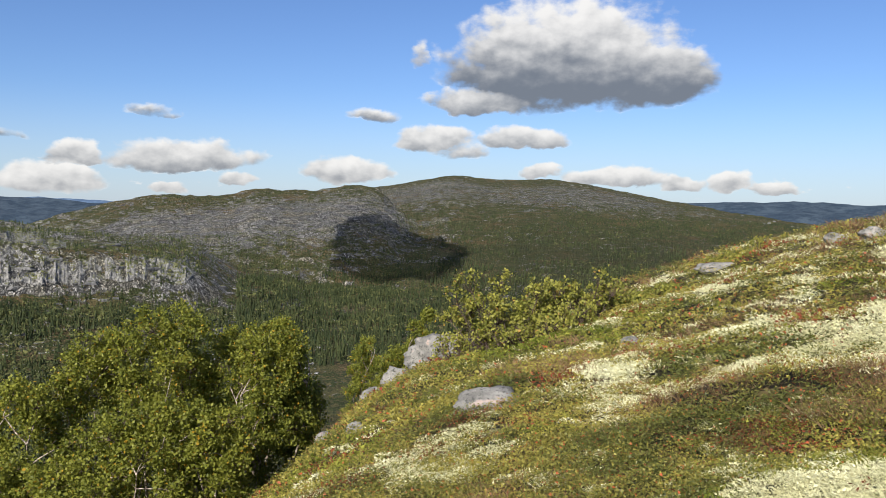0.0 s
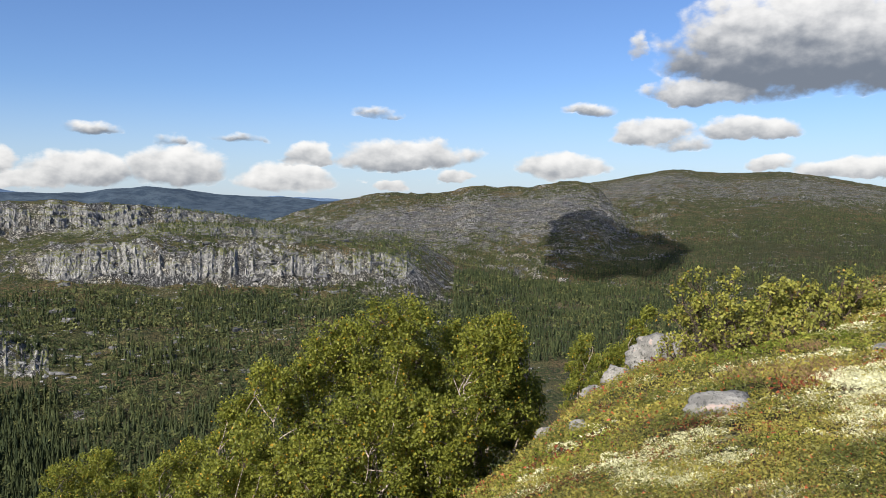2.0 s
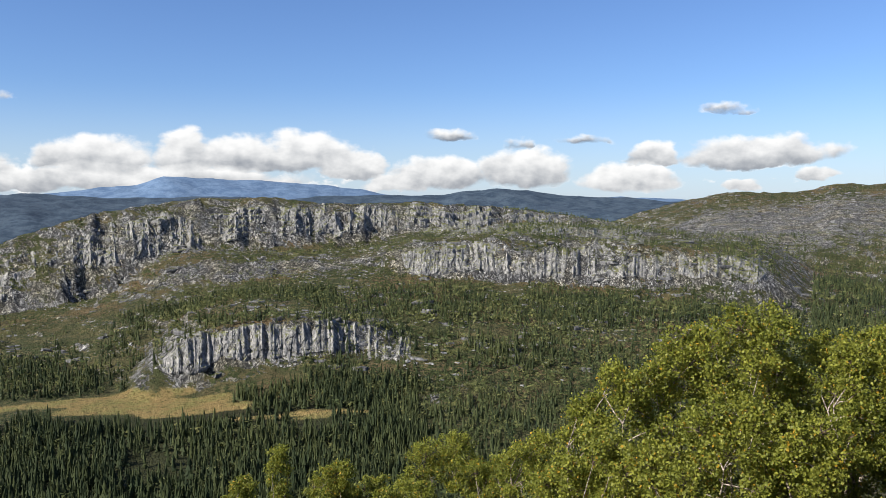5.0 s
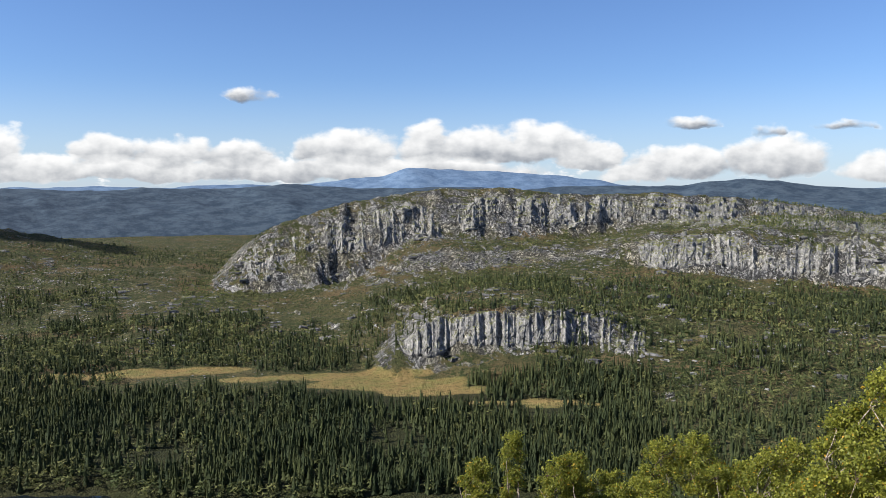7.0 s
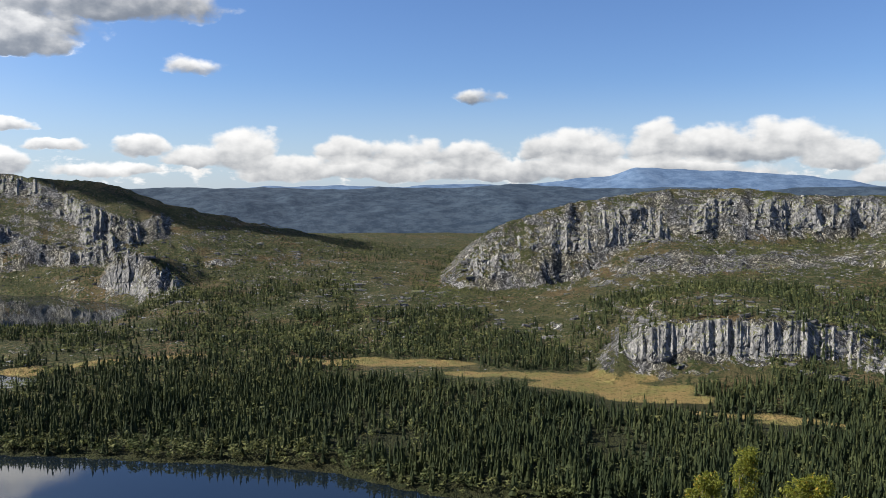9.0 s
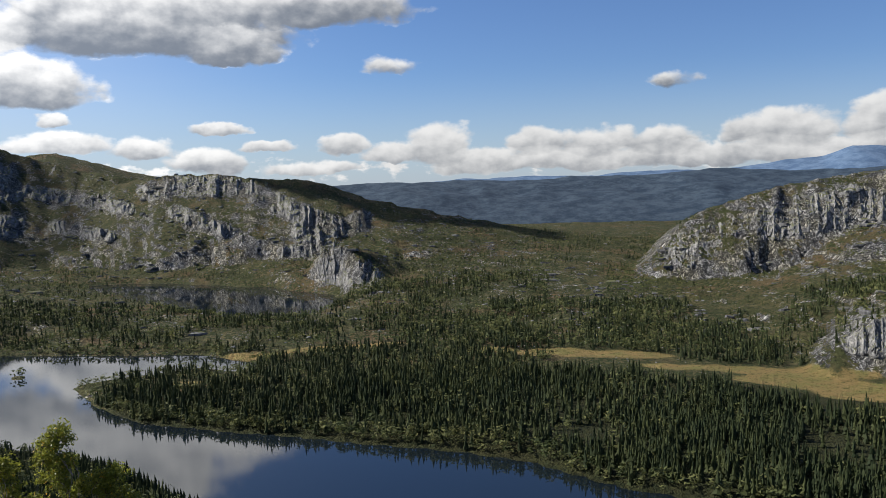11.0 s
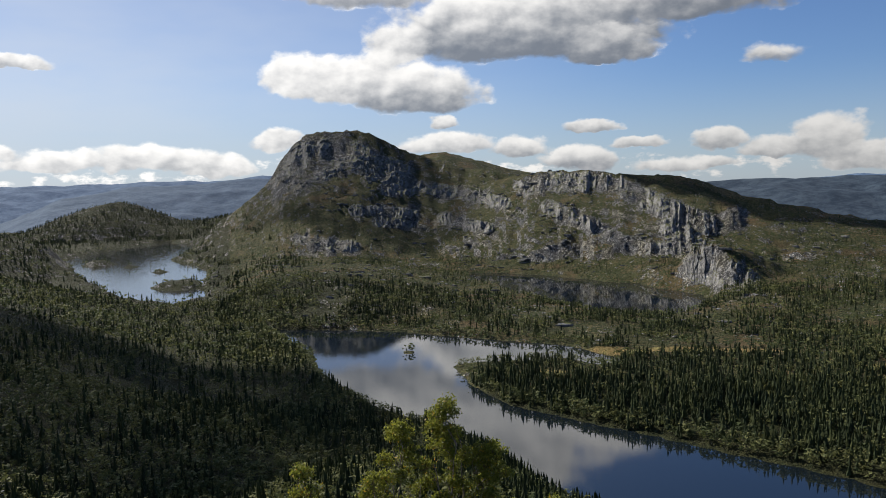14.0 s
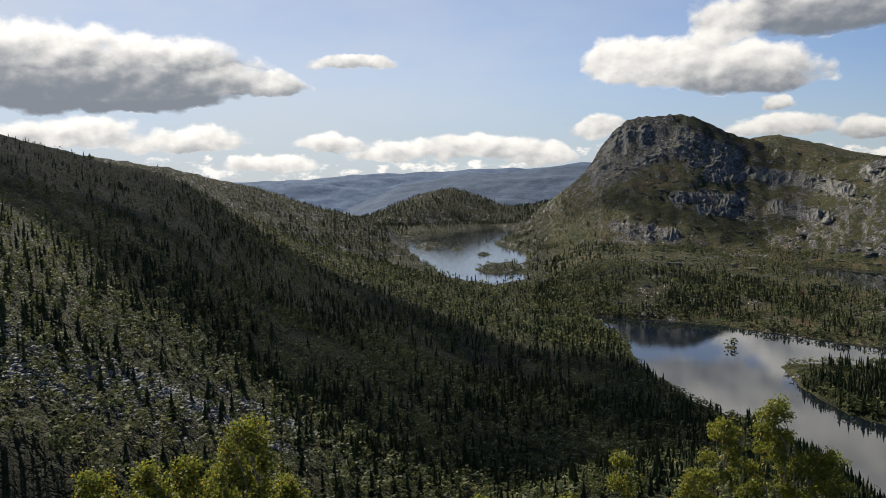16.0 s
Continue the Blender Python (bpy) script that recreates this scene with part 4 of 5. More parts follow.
def grow_woods():
    rng = np.random.RandomState(11)
    spruces, birches = [], []
    for az, r, density, share, slope, tall, patchy in WOODS:
        area = radians(az[1] - az[0]) * (r[1] ** 2 - r[0] ** 2) / 2 / 10000
        n = int(area * density * (1 + patchy))
        x, y = sector(rng, n, az, r)
        z = height(x, y)
        keep = (z > 0.4) & (bog_amount(x, y) < 0.05) & (steepness(x, y) < slope)
        d = np.hypot(x, y)
        for ahead in (16, 32):
            keep &= (bog_amount(x * (1 + ahead / d), y * (1 + ahead / d)) < 0.12) | (x < -0.97 * d) | (y < 0.12 * d)
        clump = fbm(x, y, 55.0, 3) + 0.6 * rng.randn(n) * (1 - patchy)
        wet = water_depth(x, y)
        keep &= (clump > patchy * 1.0 - 0.75) | (wet > -16)
        keep &= rng.rand(n) < np.clip(1.8 - np.maximum(0, z - 20) / 95.0, 0.05, 1)
        keep &= wet < -0.6
        x, y, z = x[keep], y[keep], z[keep]
        kind = rng.rand(len(x)) + 0.25 * fbm(x, y, 40.0, 2) + 0.55 * (water_depth(x, y) > -9) < share
        size = tall * (0.45 + 0.6 * rng.rand(len(x)) ** 0.8) * np.clip(1.15 - np.maximum(0, z - 10) / 260.0, 0.45, 1.1)
        tint = 0.45 + 0.35 * rng.randn(len(x)) + 0.35 * fbm(x, y, 30.0, 2)
        data = np.stack([x, y, z, size, tint], 1)
        spruces.append(data[kind])
        birches.append(data[~kind])
    return np.concatenate(spruces), np.concatenate(birches), rng


def part(name, mesh, mat, parent, label=""):
    ob = new(name, mesh)
    if mat and not mesh.materials:
        mesh.materials.append(mat)
    ob.parent = parent
    if label:
        ob["label"] = label
    return ob


def stem_mesh(name, length, radius, sides=6):
    bm = bmesh.new()
    bmesh.ops.create_cone(bm, segments=sides, radius1=radius, radius2=radius * 0.35, depth=length, cap_ends=True, matrix=Matrix.Translation((0, 0, length / 2 - 0.15)))
    mesh = bpy.data.meshes.new(name)
    bm.to_mesh(mesh)
    return mesh


def plant_woods():
    spruces, birches, rng = grow_woods()
    # the nearest trees stand as things of their own
    for trees, count, name, mat, bark, label, cat, shapes, wide, group in (
            (spruces, 220, "spruce_tree", SPRUCE, SPRUCE_BARK, "slender dark green spruce standing on the hillside", "spruce", [spruce_shape(rng, 9, 12) for _ in range(4)], 1.0, "spruces on the near slope"),
            (birches, 80, "birch_tree", BIRCH_FAR, BIRCH_BARK, "small yellow-green mountain birch on the hillside", "birch", [birch_shape(rng, 260, 0.05) for _ in range(4)], 1.0, "birches on the near slope")):
        order = np.argsort(np.hypot(trees[:, 0], trees[:, 1]))
        near, rest = trees[order[:count]], trees[order[count:]]
        masters = []
        for co, tri in shapes:
            crown = fill(bpy.data.meshes.new("crown"), co, tri, smooth=False)
            attribute(crown, "tint", np.full(len(co), 0.25 + 0.5 * rng.rand()))
            stem = stem_mesh("trunk", 0.6, 0.014)
            tree = tagged(new(name), label, cat, group)
            part("crown", crown, mat, tree)
            part("trunk", stem, bark, tree)
            masters.append(tree)
        for k, (x, y, z, s, _) in enumerate(near):
            m = pose(x, y, z, 0, 0, rng.uniform(0, 360))
            tree = masters[k] if k < len(masters) else copy_thing(masters[k % len(masters)], m)
            tree.matrix_basis = m @ Matrix.Diagonal((s, s, s, 1))
        dist = np.hypot(rest[:, 0], rest[:, 1])
        for lo, hi, detail in ((0, 620, 1.0), (620, 5000, 0.5)):
            sel = rest[(dist >= lo) & (dist < hi)]
            if name == "spruce_tree":
                far_shapes = [spruce_shape(rng, 4 if detail == 1 else 2, 6 if detail == 1 else 5) for _ in range(6)]
            else:
                far_shapes = [birch_shape(rng, 18 if detail == 1 else 7, 0.112 if detail == 1 else 0.185) for _ in range(6)]
            ob = scatter(name.replace("_tree", "_wood"), far_shapes, sel[:, :3], sel[:, 3] * (1.0 if name == "spruce_tree" else 0.58), sel[:, 4], mat, rng, 1.0 if name == "spruce_tree" else 1.25)
            tagged(ob, "open wood of dark spruces across the valley" if name == "spruce_tree" else "scattered low mountain birches and scrub on the slopes", cat, kind="stuff")
    print("trees", len(spruces), len(birches))


plant_woods()


# ---- boulders and slabs strewn over the far ground ----
def rock_shape(rng):
    """A rough angular block one unit across, twelve triangles."""
    co = np.array([(x, y, z) for z in (-0.25, 0.35) for y in (-0.5, 0.5) for x in (-0.5, 0.5)]) + rng.uniform(-0.17, 0.17, (8, 3))
    quads = [(0, 2, 3, 1), (4, 5, 7, 6), (0, 1, 5, 4), (1, 3, 7, 5), (3, 2, 6, 7), (2, 0, 4, 6)]
    return co, np.array([t for a, b, c, d in quads for t in ((a, b, c), (a, c, d))])


def strew_rocks():
    rng = np.random.RandomState(23)
    m, n, bsdf = material("grey_blocks", 0.9)
    p = n.node("ShaderNodeNewGeometry")
    c = n.mix(n.step(n.noise(p.outputs["Position"], 0.8, 5.0, 0.7), 0.35, 0.65), (0.13, 0.13, 0.127), (0.33, 0.325, 0.31))
    attach(n, bsdf, n.mix(n.math("MULTIPLY", p.outputs["Random Per Island"], 0.5), c, (0.14, 0.14, 0.135)))
    places = []
    for az, r, per, size in (((8, 80), (540, 1000), 75, 1.0), ((76, 122), (620, 1300), 45, 1.0), ((2, 32), (1350, 2000), 30, 1.3), ((98, 120), (1280, 1900), 50, 1.5), ((-28, 4), (2100, 3000), 4, 2.0), ((30, 62), (1000, 1150), 70, 1.2)):
        k = int(radians(az[1] - az[0]) * (r[1] ** 2 - r[0] ** 2) / 20000 * per)
        x, y = sector(rng, k, az, r)
        z = height(x, y)
        keep = (z > 1.2) & (fbm(x, y, 45.0, 3) + 0.5 * rng.randn(k) > 0.25) & (bog_amount(x, y) < 0.0)
        places.append(np.stack([x, y, z, size * np.exp(np.clip(0.5 * rng.randn(k), -1, 0.9))], 1)[keep])
    # the scree below the near slope
    for az, el, w, d, k in SLABS[-4:]:
        c0, r0, k = toward(az), meet(az, el), 1100
        u, v = rng.randn(2, k) * 0.55
        x, y = c0.x * r0 - c0.y * u * w + c0.x * v * d, c0.y * r0 + c0.x * u * w + c0.y * v * d
        places.append(np.stack([x, y, height(x, y), 0.34 * np.exp(np.clip(0.4 * rng.randn(k), -1, 0.8))], 1))
    a = np.concatenate(places)
    ob = scatter("loose_rocks", [rock_shape(rng) for _ in range(8)], a[:, :3], a[:, 3], rng.rand(len(a)), m, rng, 1.5, 0.0)
    tagged(ob, "grey boulders and slabs strewn over the heath", "rocks", kind="stuff")


strew_rocks()


# ---- crags: upright columns and blocks on the bare faces ----
def crag_material():
    m, n, bsdf = material("crag_rock", 0.9)
    geo = n.node("ShaderNodeNewGeometry")
    p = geo.outputs["Position"]
    streak = n.noise(n.vec("MULTIPLY", p, (1.0, 1.0, 0.22)), 0.45, 6.0, 0.7)
    c = n.mix(n.step(streak, 0.34, 0.66), (0.115, 0.116, 0.118), (0.275, 0.27, 0.26))
    c = n.mix(n.step(n.noise(n.vec("MULTIPLY", p, (1.0, 1.0, 0.5)), 0.10, 5.0, 0.65), 0.50, 0.62), c, n.vec("MULTIPLY", c, (0.55, 0.56, 0.58)))
    c = n.mix(n.step(n.noise(p, 0.3, 4.0, 0.65), 0.58, 0.66), c, (0.065, 0.065, 0.062))
    c = n.mix(n.attribute("tone"), n.vec("MULTIPLY", c, (0.62, 0.62, 0.64)), n.vec("MULTIPLY", c, (1.22, 1.20, 1.16)))
    c = n.mix(n.math("MULTIPLY", n.attribute("joint"), 0.75), c, (0.055, 0.055, 0.054))
    # heath on the ledges
    flat = n.node("ShaderNodeSeparateXYZ", (geo.outputs["True Normal"],)).outputs[2]
    moss = n.math("MULTIPLY", n.step(flat, 0.72, 0.88), n.step(n.noise(p, 0.16, 4.0, 0.6), 0.44, 0.54))
    c = n.mix(moss, c, (0.095, 0.098, 0.040))
    attach(n, bsdf, c, streak, 0.7, 0.8)
    return m


CRAG = crag_material()


def column_shape(rng):
    """A rough upright prism one unit wide and high, with five or six uneven sides and a slanting broken top."""
    k = 5 + rng.randint(2)
    a = np.sort(rng.rand(k) * 0.7 + np.arange(k)) * 6.2832 / k
    rad = 0.5 * (0.75 + 0.45 * rng.rand(k))
    tilt = rng.randn(2) * 0.22
    rings = []
    for z, s in ((-0.55, 1.06), (0.12, 1.0), (0.48, 0.88)):
        x, y = rad * s * np.cos(a) + 0.05 * rng.randn(), rad * s * np.sin(a) + 0.05 * rng.randn()
        rings.append(np.stack([x, y, z + (tilt[0] * x + tilt[1] * y + 0.05 * rng.randn(k)) * (z > 0)], 1))
    co = np.concatenate(rings + [rings[-1].mean(0)[None] + (0, 0, 0.02)])
    tri = []
    for q in range(2):
        for j in range(k):
            i, jn = q * k + j, q * k + (j + 1) % k
            tri += [(i, jn, jn + k), (i, jn + k, i + k)]
    tri += [(2 * k + j, 2 * k + (j + 1) % k, 3 * k) for j in range(k)]
    return co, np.array(tri)


def place_blocks(name, shapes, pos, size, yaw, mat, rng):
    """One mesh of blocks: each takes a shape, a place, a size along, across and up, and a turn."""
    cos, tris, base = [], [], 0
    pick = rng.randint(0, len(shapes), len(pos))
    for k, (co, tri) in enumerate(shapes):
        sel = pick == k
        m = int(sel.sum())
        v = co[None] * size[sel][:, None, :]
        c, sn = np.cos(yaw[sel])[:, None], np.sin(yaw[sel])[:, None]
        v = np.stack([v[..., 0] * c - v[..., 1] * sn, v[..., 0] * sn + v[..., 1] * c, v[..., 2]], -1) + pos[sel][:, None, :]
        cos.append(v.reshape(-1, 3))
        tris.append((tri[None] + (np.arange(m) * len(co))[:, None, None] + base).reshape(-1, 3))
        base += m * len(co)
    mesh = fill(bpy.data.meshes.new(name), np.concatenate(cos), np.concatenate(tris), smooth=False)
    mesh.materials.append(mat)
    return new(name, mesh)


def jointed(u, v, wide, high, seed):
    """Jointed rock: a level for each uneven upright block, and how near a place lies to a joint."""
    u, v = u / wide, v / high
    iu, iv = np.floor(u), np.floor(v)
    best, second, level = np.full(u.shape, 9.0), np.full(u.shape, 9.0), np.zeros(u.shape)
    for du in (-1, 0, 1):
        for dv in (-1, 0, 1):
            ku, kv = (iu + du).astype(int), (iv + dv).astype(int)
            cu, cv = ku + LATTICE[(ku + seed) & 255, kv & 255], kv + LATTICE[ku & 255, (kv + seed + 91) & 255]
            d = np.maximum(np.abs(u - cu), np.abs(v - cv)) + 0.35 * np.hypot(u - cu, v - cv)
            near = d < best
            second = np.where(near, best, np.minimum(second, d))
            level = np.where(near, LATTICE[(ku + 57) & 255, (kv + seed) & 255], level)
            best = np.where(near, d, best)
    return level, np.clip((second - best) / 0.16, 0, 1)


# label, bearings, height angles, nearest distance, size of a block along and up in metres, relief in metres
CRAGS = [
    ("low grey cliff of upright columns above the bog", (40.5, 58.5), (-12.2, -7.6), 520, 3.0, 5.2, 1.9),
    ("broad grey cliff of jointed columns below the heath", (15.0, 43.5), (-6.6, -2.6), 800, 4.2, 8.0, 2.4),
    ("long grey cliff face under the crest of the massif", (22.0, 70.5), (-6.8, 0.1), 930, 5.2, 11.0, 3.2),
    ("fluted grey rock face above the dark lake", (86.5, 104.5), (-7.4, 1.0), 930, 5.0, 16.0, 3.4),
    ("steep dark rock faces of the peak", (103.5, 120.5), (-4.6, 3.9), 1250, 9.0, 16.0, 5.0),
]


def make_crags():
    """The bare faces: a close sheet of jointed rock that comes out of the hillside where it is bare."""
    for k, (label, az, el, nearest, wide, high, relief) in enumerate(CRAGS):
        r = np.concatenate([np.linspace(nearest, 1300, 260), np.linspace(1304, 2150, 170)])
        fine = math.degrees((0.65 if nearest < 700 else 0.85) / (nearest + 80)) if nearest < 1200 else 0.045
        b = np.arange(az[0], az[1], fine)
        e = np.arange(el[0], el[1], fine * 1.25)
        place = np.zeros((len(e), len(b)))
        hidden = np.zeros((len(e), len(b)), bool)
        for j, bearing in enumerate(b):
            d = toward(bearing)
            seen = np.maximum.accumulate(np.degrees(np.arctan2(height(d.x * r, d.y * r) - EYE, r)))
            seen = seen + np.arange(len(r)) * 1e-6
            place[:, j] = np.interp(e, seen, r)
            hidden[:, j] = (e > seen[-1] - 0.04) | (e < seen[0] + 0.02)
        B, E = np.meshgrid(b, e)
        z = EYE + place * np.tan(np.radians(E))
        along = np.radians(B) * np.median(place)
        u = along + 2.6 * value(along / 17, z / 23) + 0.12 * z
        v = z + 2.2 * value(along / 13 + 7, z / 15) + 0.10 * along
        big, joint = jointed(u, v, wide, high, 3 * k)
        small, crack = jointed(u + 1.3 * value(u / 4, v / 6), v, wide * 0.42, high * 0.36, 7 + k)
        out = relief * (0.75 * (big - 0.5) + 0.9 * fbm(along, z * 0.45, 34.0, 3)) + relief * 0.30 * (small - 0.5) - relief * 0.42 * (1 - joint) - relief * 0.24 * (1 - crack)
        bare = outcrop(B, E) + 0.42 * fbm(along, z * 1.3, 22.0, 4) - 0.52
        out = np.where(hidden, -6.0, np.minimum(out + 1.0, bare * 11.0 - 0.4))
        r2 = place - out
        a = np.radians(B)
        mesh = grid_mesh("cliff", -np.sin(a) * r2, np.cos(a) * r2, z, closed=False)
        mesh.polygons.foreach_set("use_smooth", np.zeros(len(mesh.polygons), bool))
        attribute(mesh, "tone", np.clip(0.35 * big + 0.65 * small, 0, 1))
        attribute(mesh, "joint", np.clip(1 - np.minimum(joint, crack), 0, 1))
        # leave out what stays inside the hill
        deep = (out < -1.5).ravel()
        bm = bmesh.new()
        bm.from_mesh(mesh)
        bm.verts.ensure_lookup_table()
        bmesh.ops.delete(bm, geom=[vert for vert, gone in zip(bm.verts, deep) if gone], context="VERTS")
        bm.to_mesh(mesh)
        bm.free()
        mesh.materials.append(CRAG)
        tagged(new("cliff", mesh), label, "cliff", kind="structure")


make_crags()


def strew_slabs():
    """Long low ledges of pale rock that lie along the slopes."""
    rng = np.random.RandomState(43)
    shapes = [column_shape(rng) for _ in range(8)]
    pos, size, yaw = [], [], []
    for az, r, count in (((12, 78), (560, 1010), 1500), ((76, 124), (620, 1300), 900), ((98, 119), (1280, 1800), 700), ((2, 30), (1300, 1950), 900)):
        x, y = sector(rng, count, az, r)
        z = height(x, y)
        keep = (z > 5) & (ridged(x, y, 60.0, 2) + 0.45 * rng.randn(count) > 0.55) & (bog_amount(x, y) < -0.1)
        x, y, z = x[keep], y[keep], z[keep]
        long = 6.5 * np.exp(0.5 * rng.randn(len(x)))
        size.append(np.stack([long, long * 0.45, np.clip(long * 0.28, 0.9, 3.0)], 1))
        pos.append(np.stack([x, y, z + 0.1], 1))
        yaw.append(np.arctan2(-x, y) + 0.35 * rng.randn(len(x)))
    ob = place_blocks("rock_ledges", shapes, np.concatenate(pos), np.concatenate(size), np.concatenate(yaw), CRAG, rng)
    tagged(ob, "long low ledges of pale grey rock among the heath", "rocks", kind="stuff")


strew_slabs()


# ---- the islet's few trees ----
def islet_trees():
    rng = np.random.RandomState(3)
    for k in range(6):
        d = toward(111.0 + rng.uniform(-0.35, 0.35))
        x, y = d.x * (652 + rng.uniform(-3, 3)), d.y * (652 + rng.uniform(-3, 3))
        s = rng.uniform(1.6, 4.2)
        tree = tagged(new("spruce_tree"), "small spruce on a rocky islet in the lake", "spruce", "spruces on the islet")
        co, tri = spruce_shape(rng, 8, 10)
        crown = fill(bpy.data.meshes.new("crown"), co, tri, smooth=False)
        attribute(crown, "tint", np.full(len(co), 0.4))
        part("crown", crown, SPRUCE, tree)
        part("trunk", stem_mesh("trunk", 0.6, 0.014), SPRUCE_BARK, tree)
        tree.matrix_basis = pose(x, y, max(0.1, float(height(np.array([x]), np.array([y]))[0]))) @ Matrix.Diagonal((s, s, s, 1))


islet_trees()


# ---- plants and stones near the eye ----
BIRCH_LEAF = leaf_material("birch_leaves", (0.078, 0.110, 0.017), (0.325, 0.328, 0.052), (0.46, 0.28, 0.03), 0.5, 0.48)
WILLOW_LEAF = leaf_material("willow_leaves", (0.115, 0.135, 0.022), (0.39, 0.365, 0.075), (0.34, 0.21, 0.05), 0.5, 0.3)
TWIG_BARK = bark_material("twig_bark", (0.050, 0.035, 0.028), (0.13, 0.095, 0.075), 30.0)


def ground_at(az, r):
    d = toward(az)
    x, y = np.array([d.x * r]), np.array([d.y * r])
    return Vector((x[0], y[0], float(height(x, y)[0])))


class Wood:
    """Collects tapered tubes into one mesh."""

    def __init__(self):
        self.co, self.quads, self.count = [], [], 0

    def tube(self, points, radii, sides=5):
        pts, n = np.asarray(points), len(points)
        t = np.gradient(pts, axis=0)
        t /= np.linalg.norm(t, axis=1)[:, None] + 1e-9
        side = np.cross(t, (0.31, 0.87, 0.37))
        side /= np.linalg.norm(side, axis=1)[:, None] + 1e-9
        up = np.cross(t, side)
        a = np.arange(sides) * 6.28318 / sides
        ring = pts[:, None] + (side[:, None] * np.cos(a)[None, :, None] + up[:, None] * np.sin(a)[None, :, None]) * np.asarray(radii)[:, None, None]
        i = np.arange(n * sides).reshape(n, sides) + self.count
        j = np.roll(i, -1, 1)
        self.co.append(ring.reshape(-1, 3))
        self.quads.append(np.stack([i[:-1], j[:-1], j[1:], i[1:]], -1).reshape(-1, 4))
        self.count += n * sides

    def mesh(self, name):
        return fill(bpy.data.meshes.new(name), np.concatenate(self.co), np.concatenate(self.quads))


def bent(rng, start, way, length, n, bend, lift):
    """A wandering line from start: n points, drawn up (or down) by lift."""
    pts, d = [np.array(start)], np.array(way) / np.linalg.norm(way)
    for _ in range(n - 1):
        d = d + rng.randn(3) * bend + np.array([0, 0, lift])
        d /= np.linalg.norm(d)
        pts.append(pts[-1] + d * length / (n - 1))
    return np.array(pts), d


def leaf_mesh(name, rng, centres, size, tint, droop=0.0):
    """Diamond-shaped folded leaves, one at each centre."""
    n = len(centres)
    d = rng.randn(n, 3)
    d[:, 2] -= droop
    d /= np.linalg.norm(d, axis=1)[:, None]
    s = np.cross(d, rng.randn(n, 3))
    s /= np.linalg.norm(s, axis=1)[:, None] + 1e-9
    up = np.cross(d, s)
    L = (size * (0.7 + 0.6 * rng.rand(n)))[:, None]
    co = np.stack([centres - d * L * 0.5, centres + s * L * 0.4 + up * L * 0.08, centres + d * L * 0.5, centres - s * L * 0.4 + up * L * 0.08], 1)
    k = 4 if size < 0.06 else 3
    mesh = fill(bpy.data.meshes.new(name), co[:, :k].reshape(-1, 3), np.arange(n * k).reshape(n, k), smooth=False)
    attribute(mesh, "tint", np.clip(np.repeat(tint, k), 0, 1))
    return mesh


def lobe_leaves(rng, centre, radius, twigs, count, wood, stem, jitter):
    """Twigs that fan out of a limb's end into one rounded head of foliage, and the places of its leaves."""
    places, tips = [], []
    for _ in range(twigs):
        d = rng.randn(3) + (0, 0, 0.35)
        d /= np.linalg.norm(d)
        tip = centre + d * radius * (0.75 + 0.4 * rng.rand()) * (1.0, 1.0, 0.85)
        mid = (stem + tip) / 2 + rng.randn(3) * 0.12 * radius
        wood.tube(np.array([stem, mid, tip]), (0.006, 0.004, 0.0015), 3)
        tips.append((mid, tip))
    pick = rng.randint(0, twigs, count)
    u = (0.15 + 0.95 * np.sqrt(rng.rand(count)))[:, None]
    mid, tip = np.array([t[0] for t in tips])[pick], np.array([t[1] for t in tips])[pick]
    return mid + (tip - mid) * u + rng.randn(count, 3) * jitter


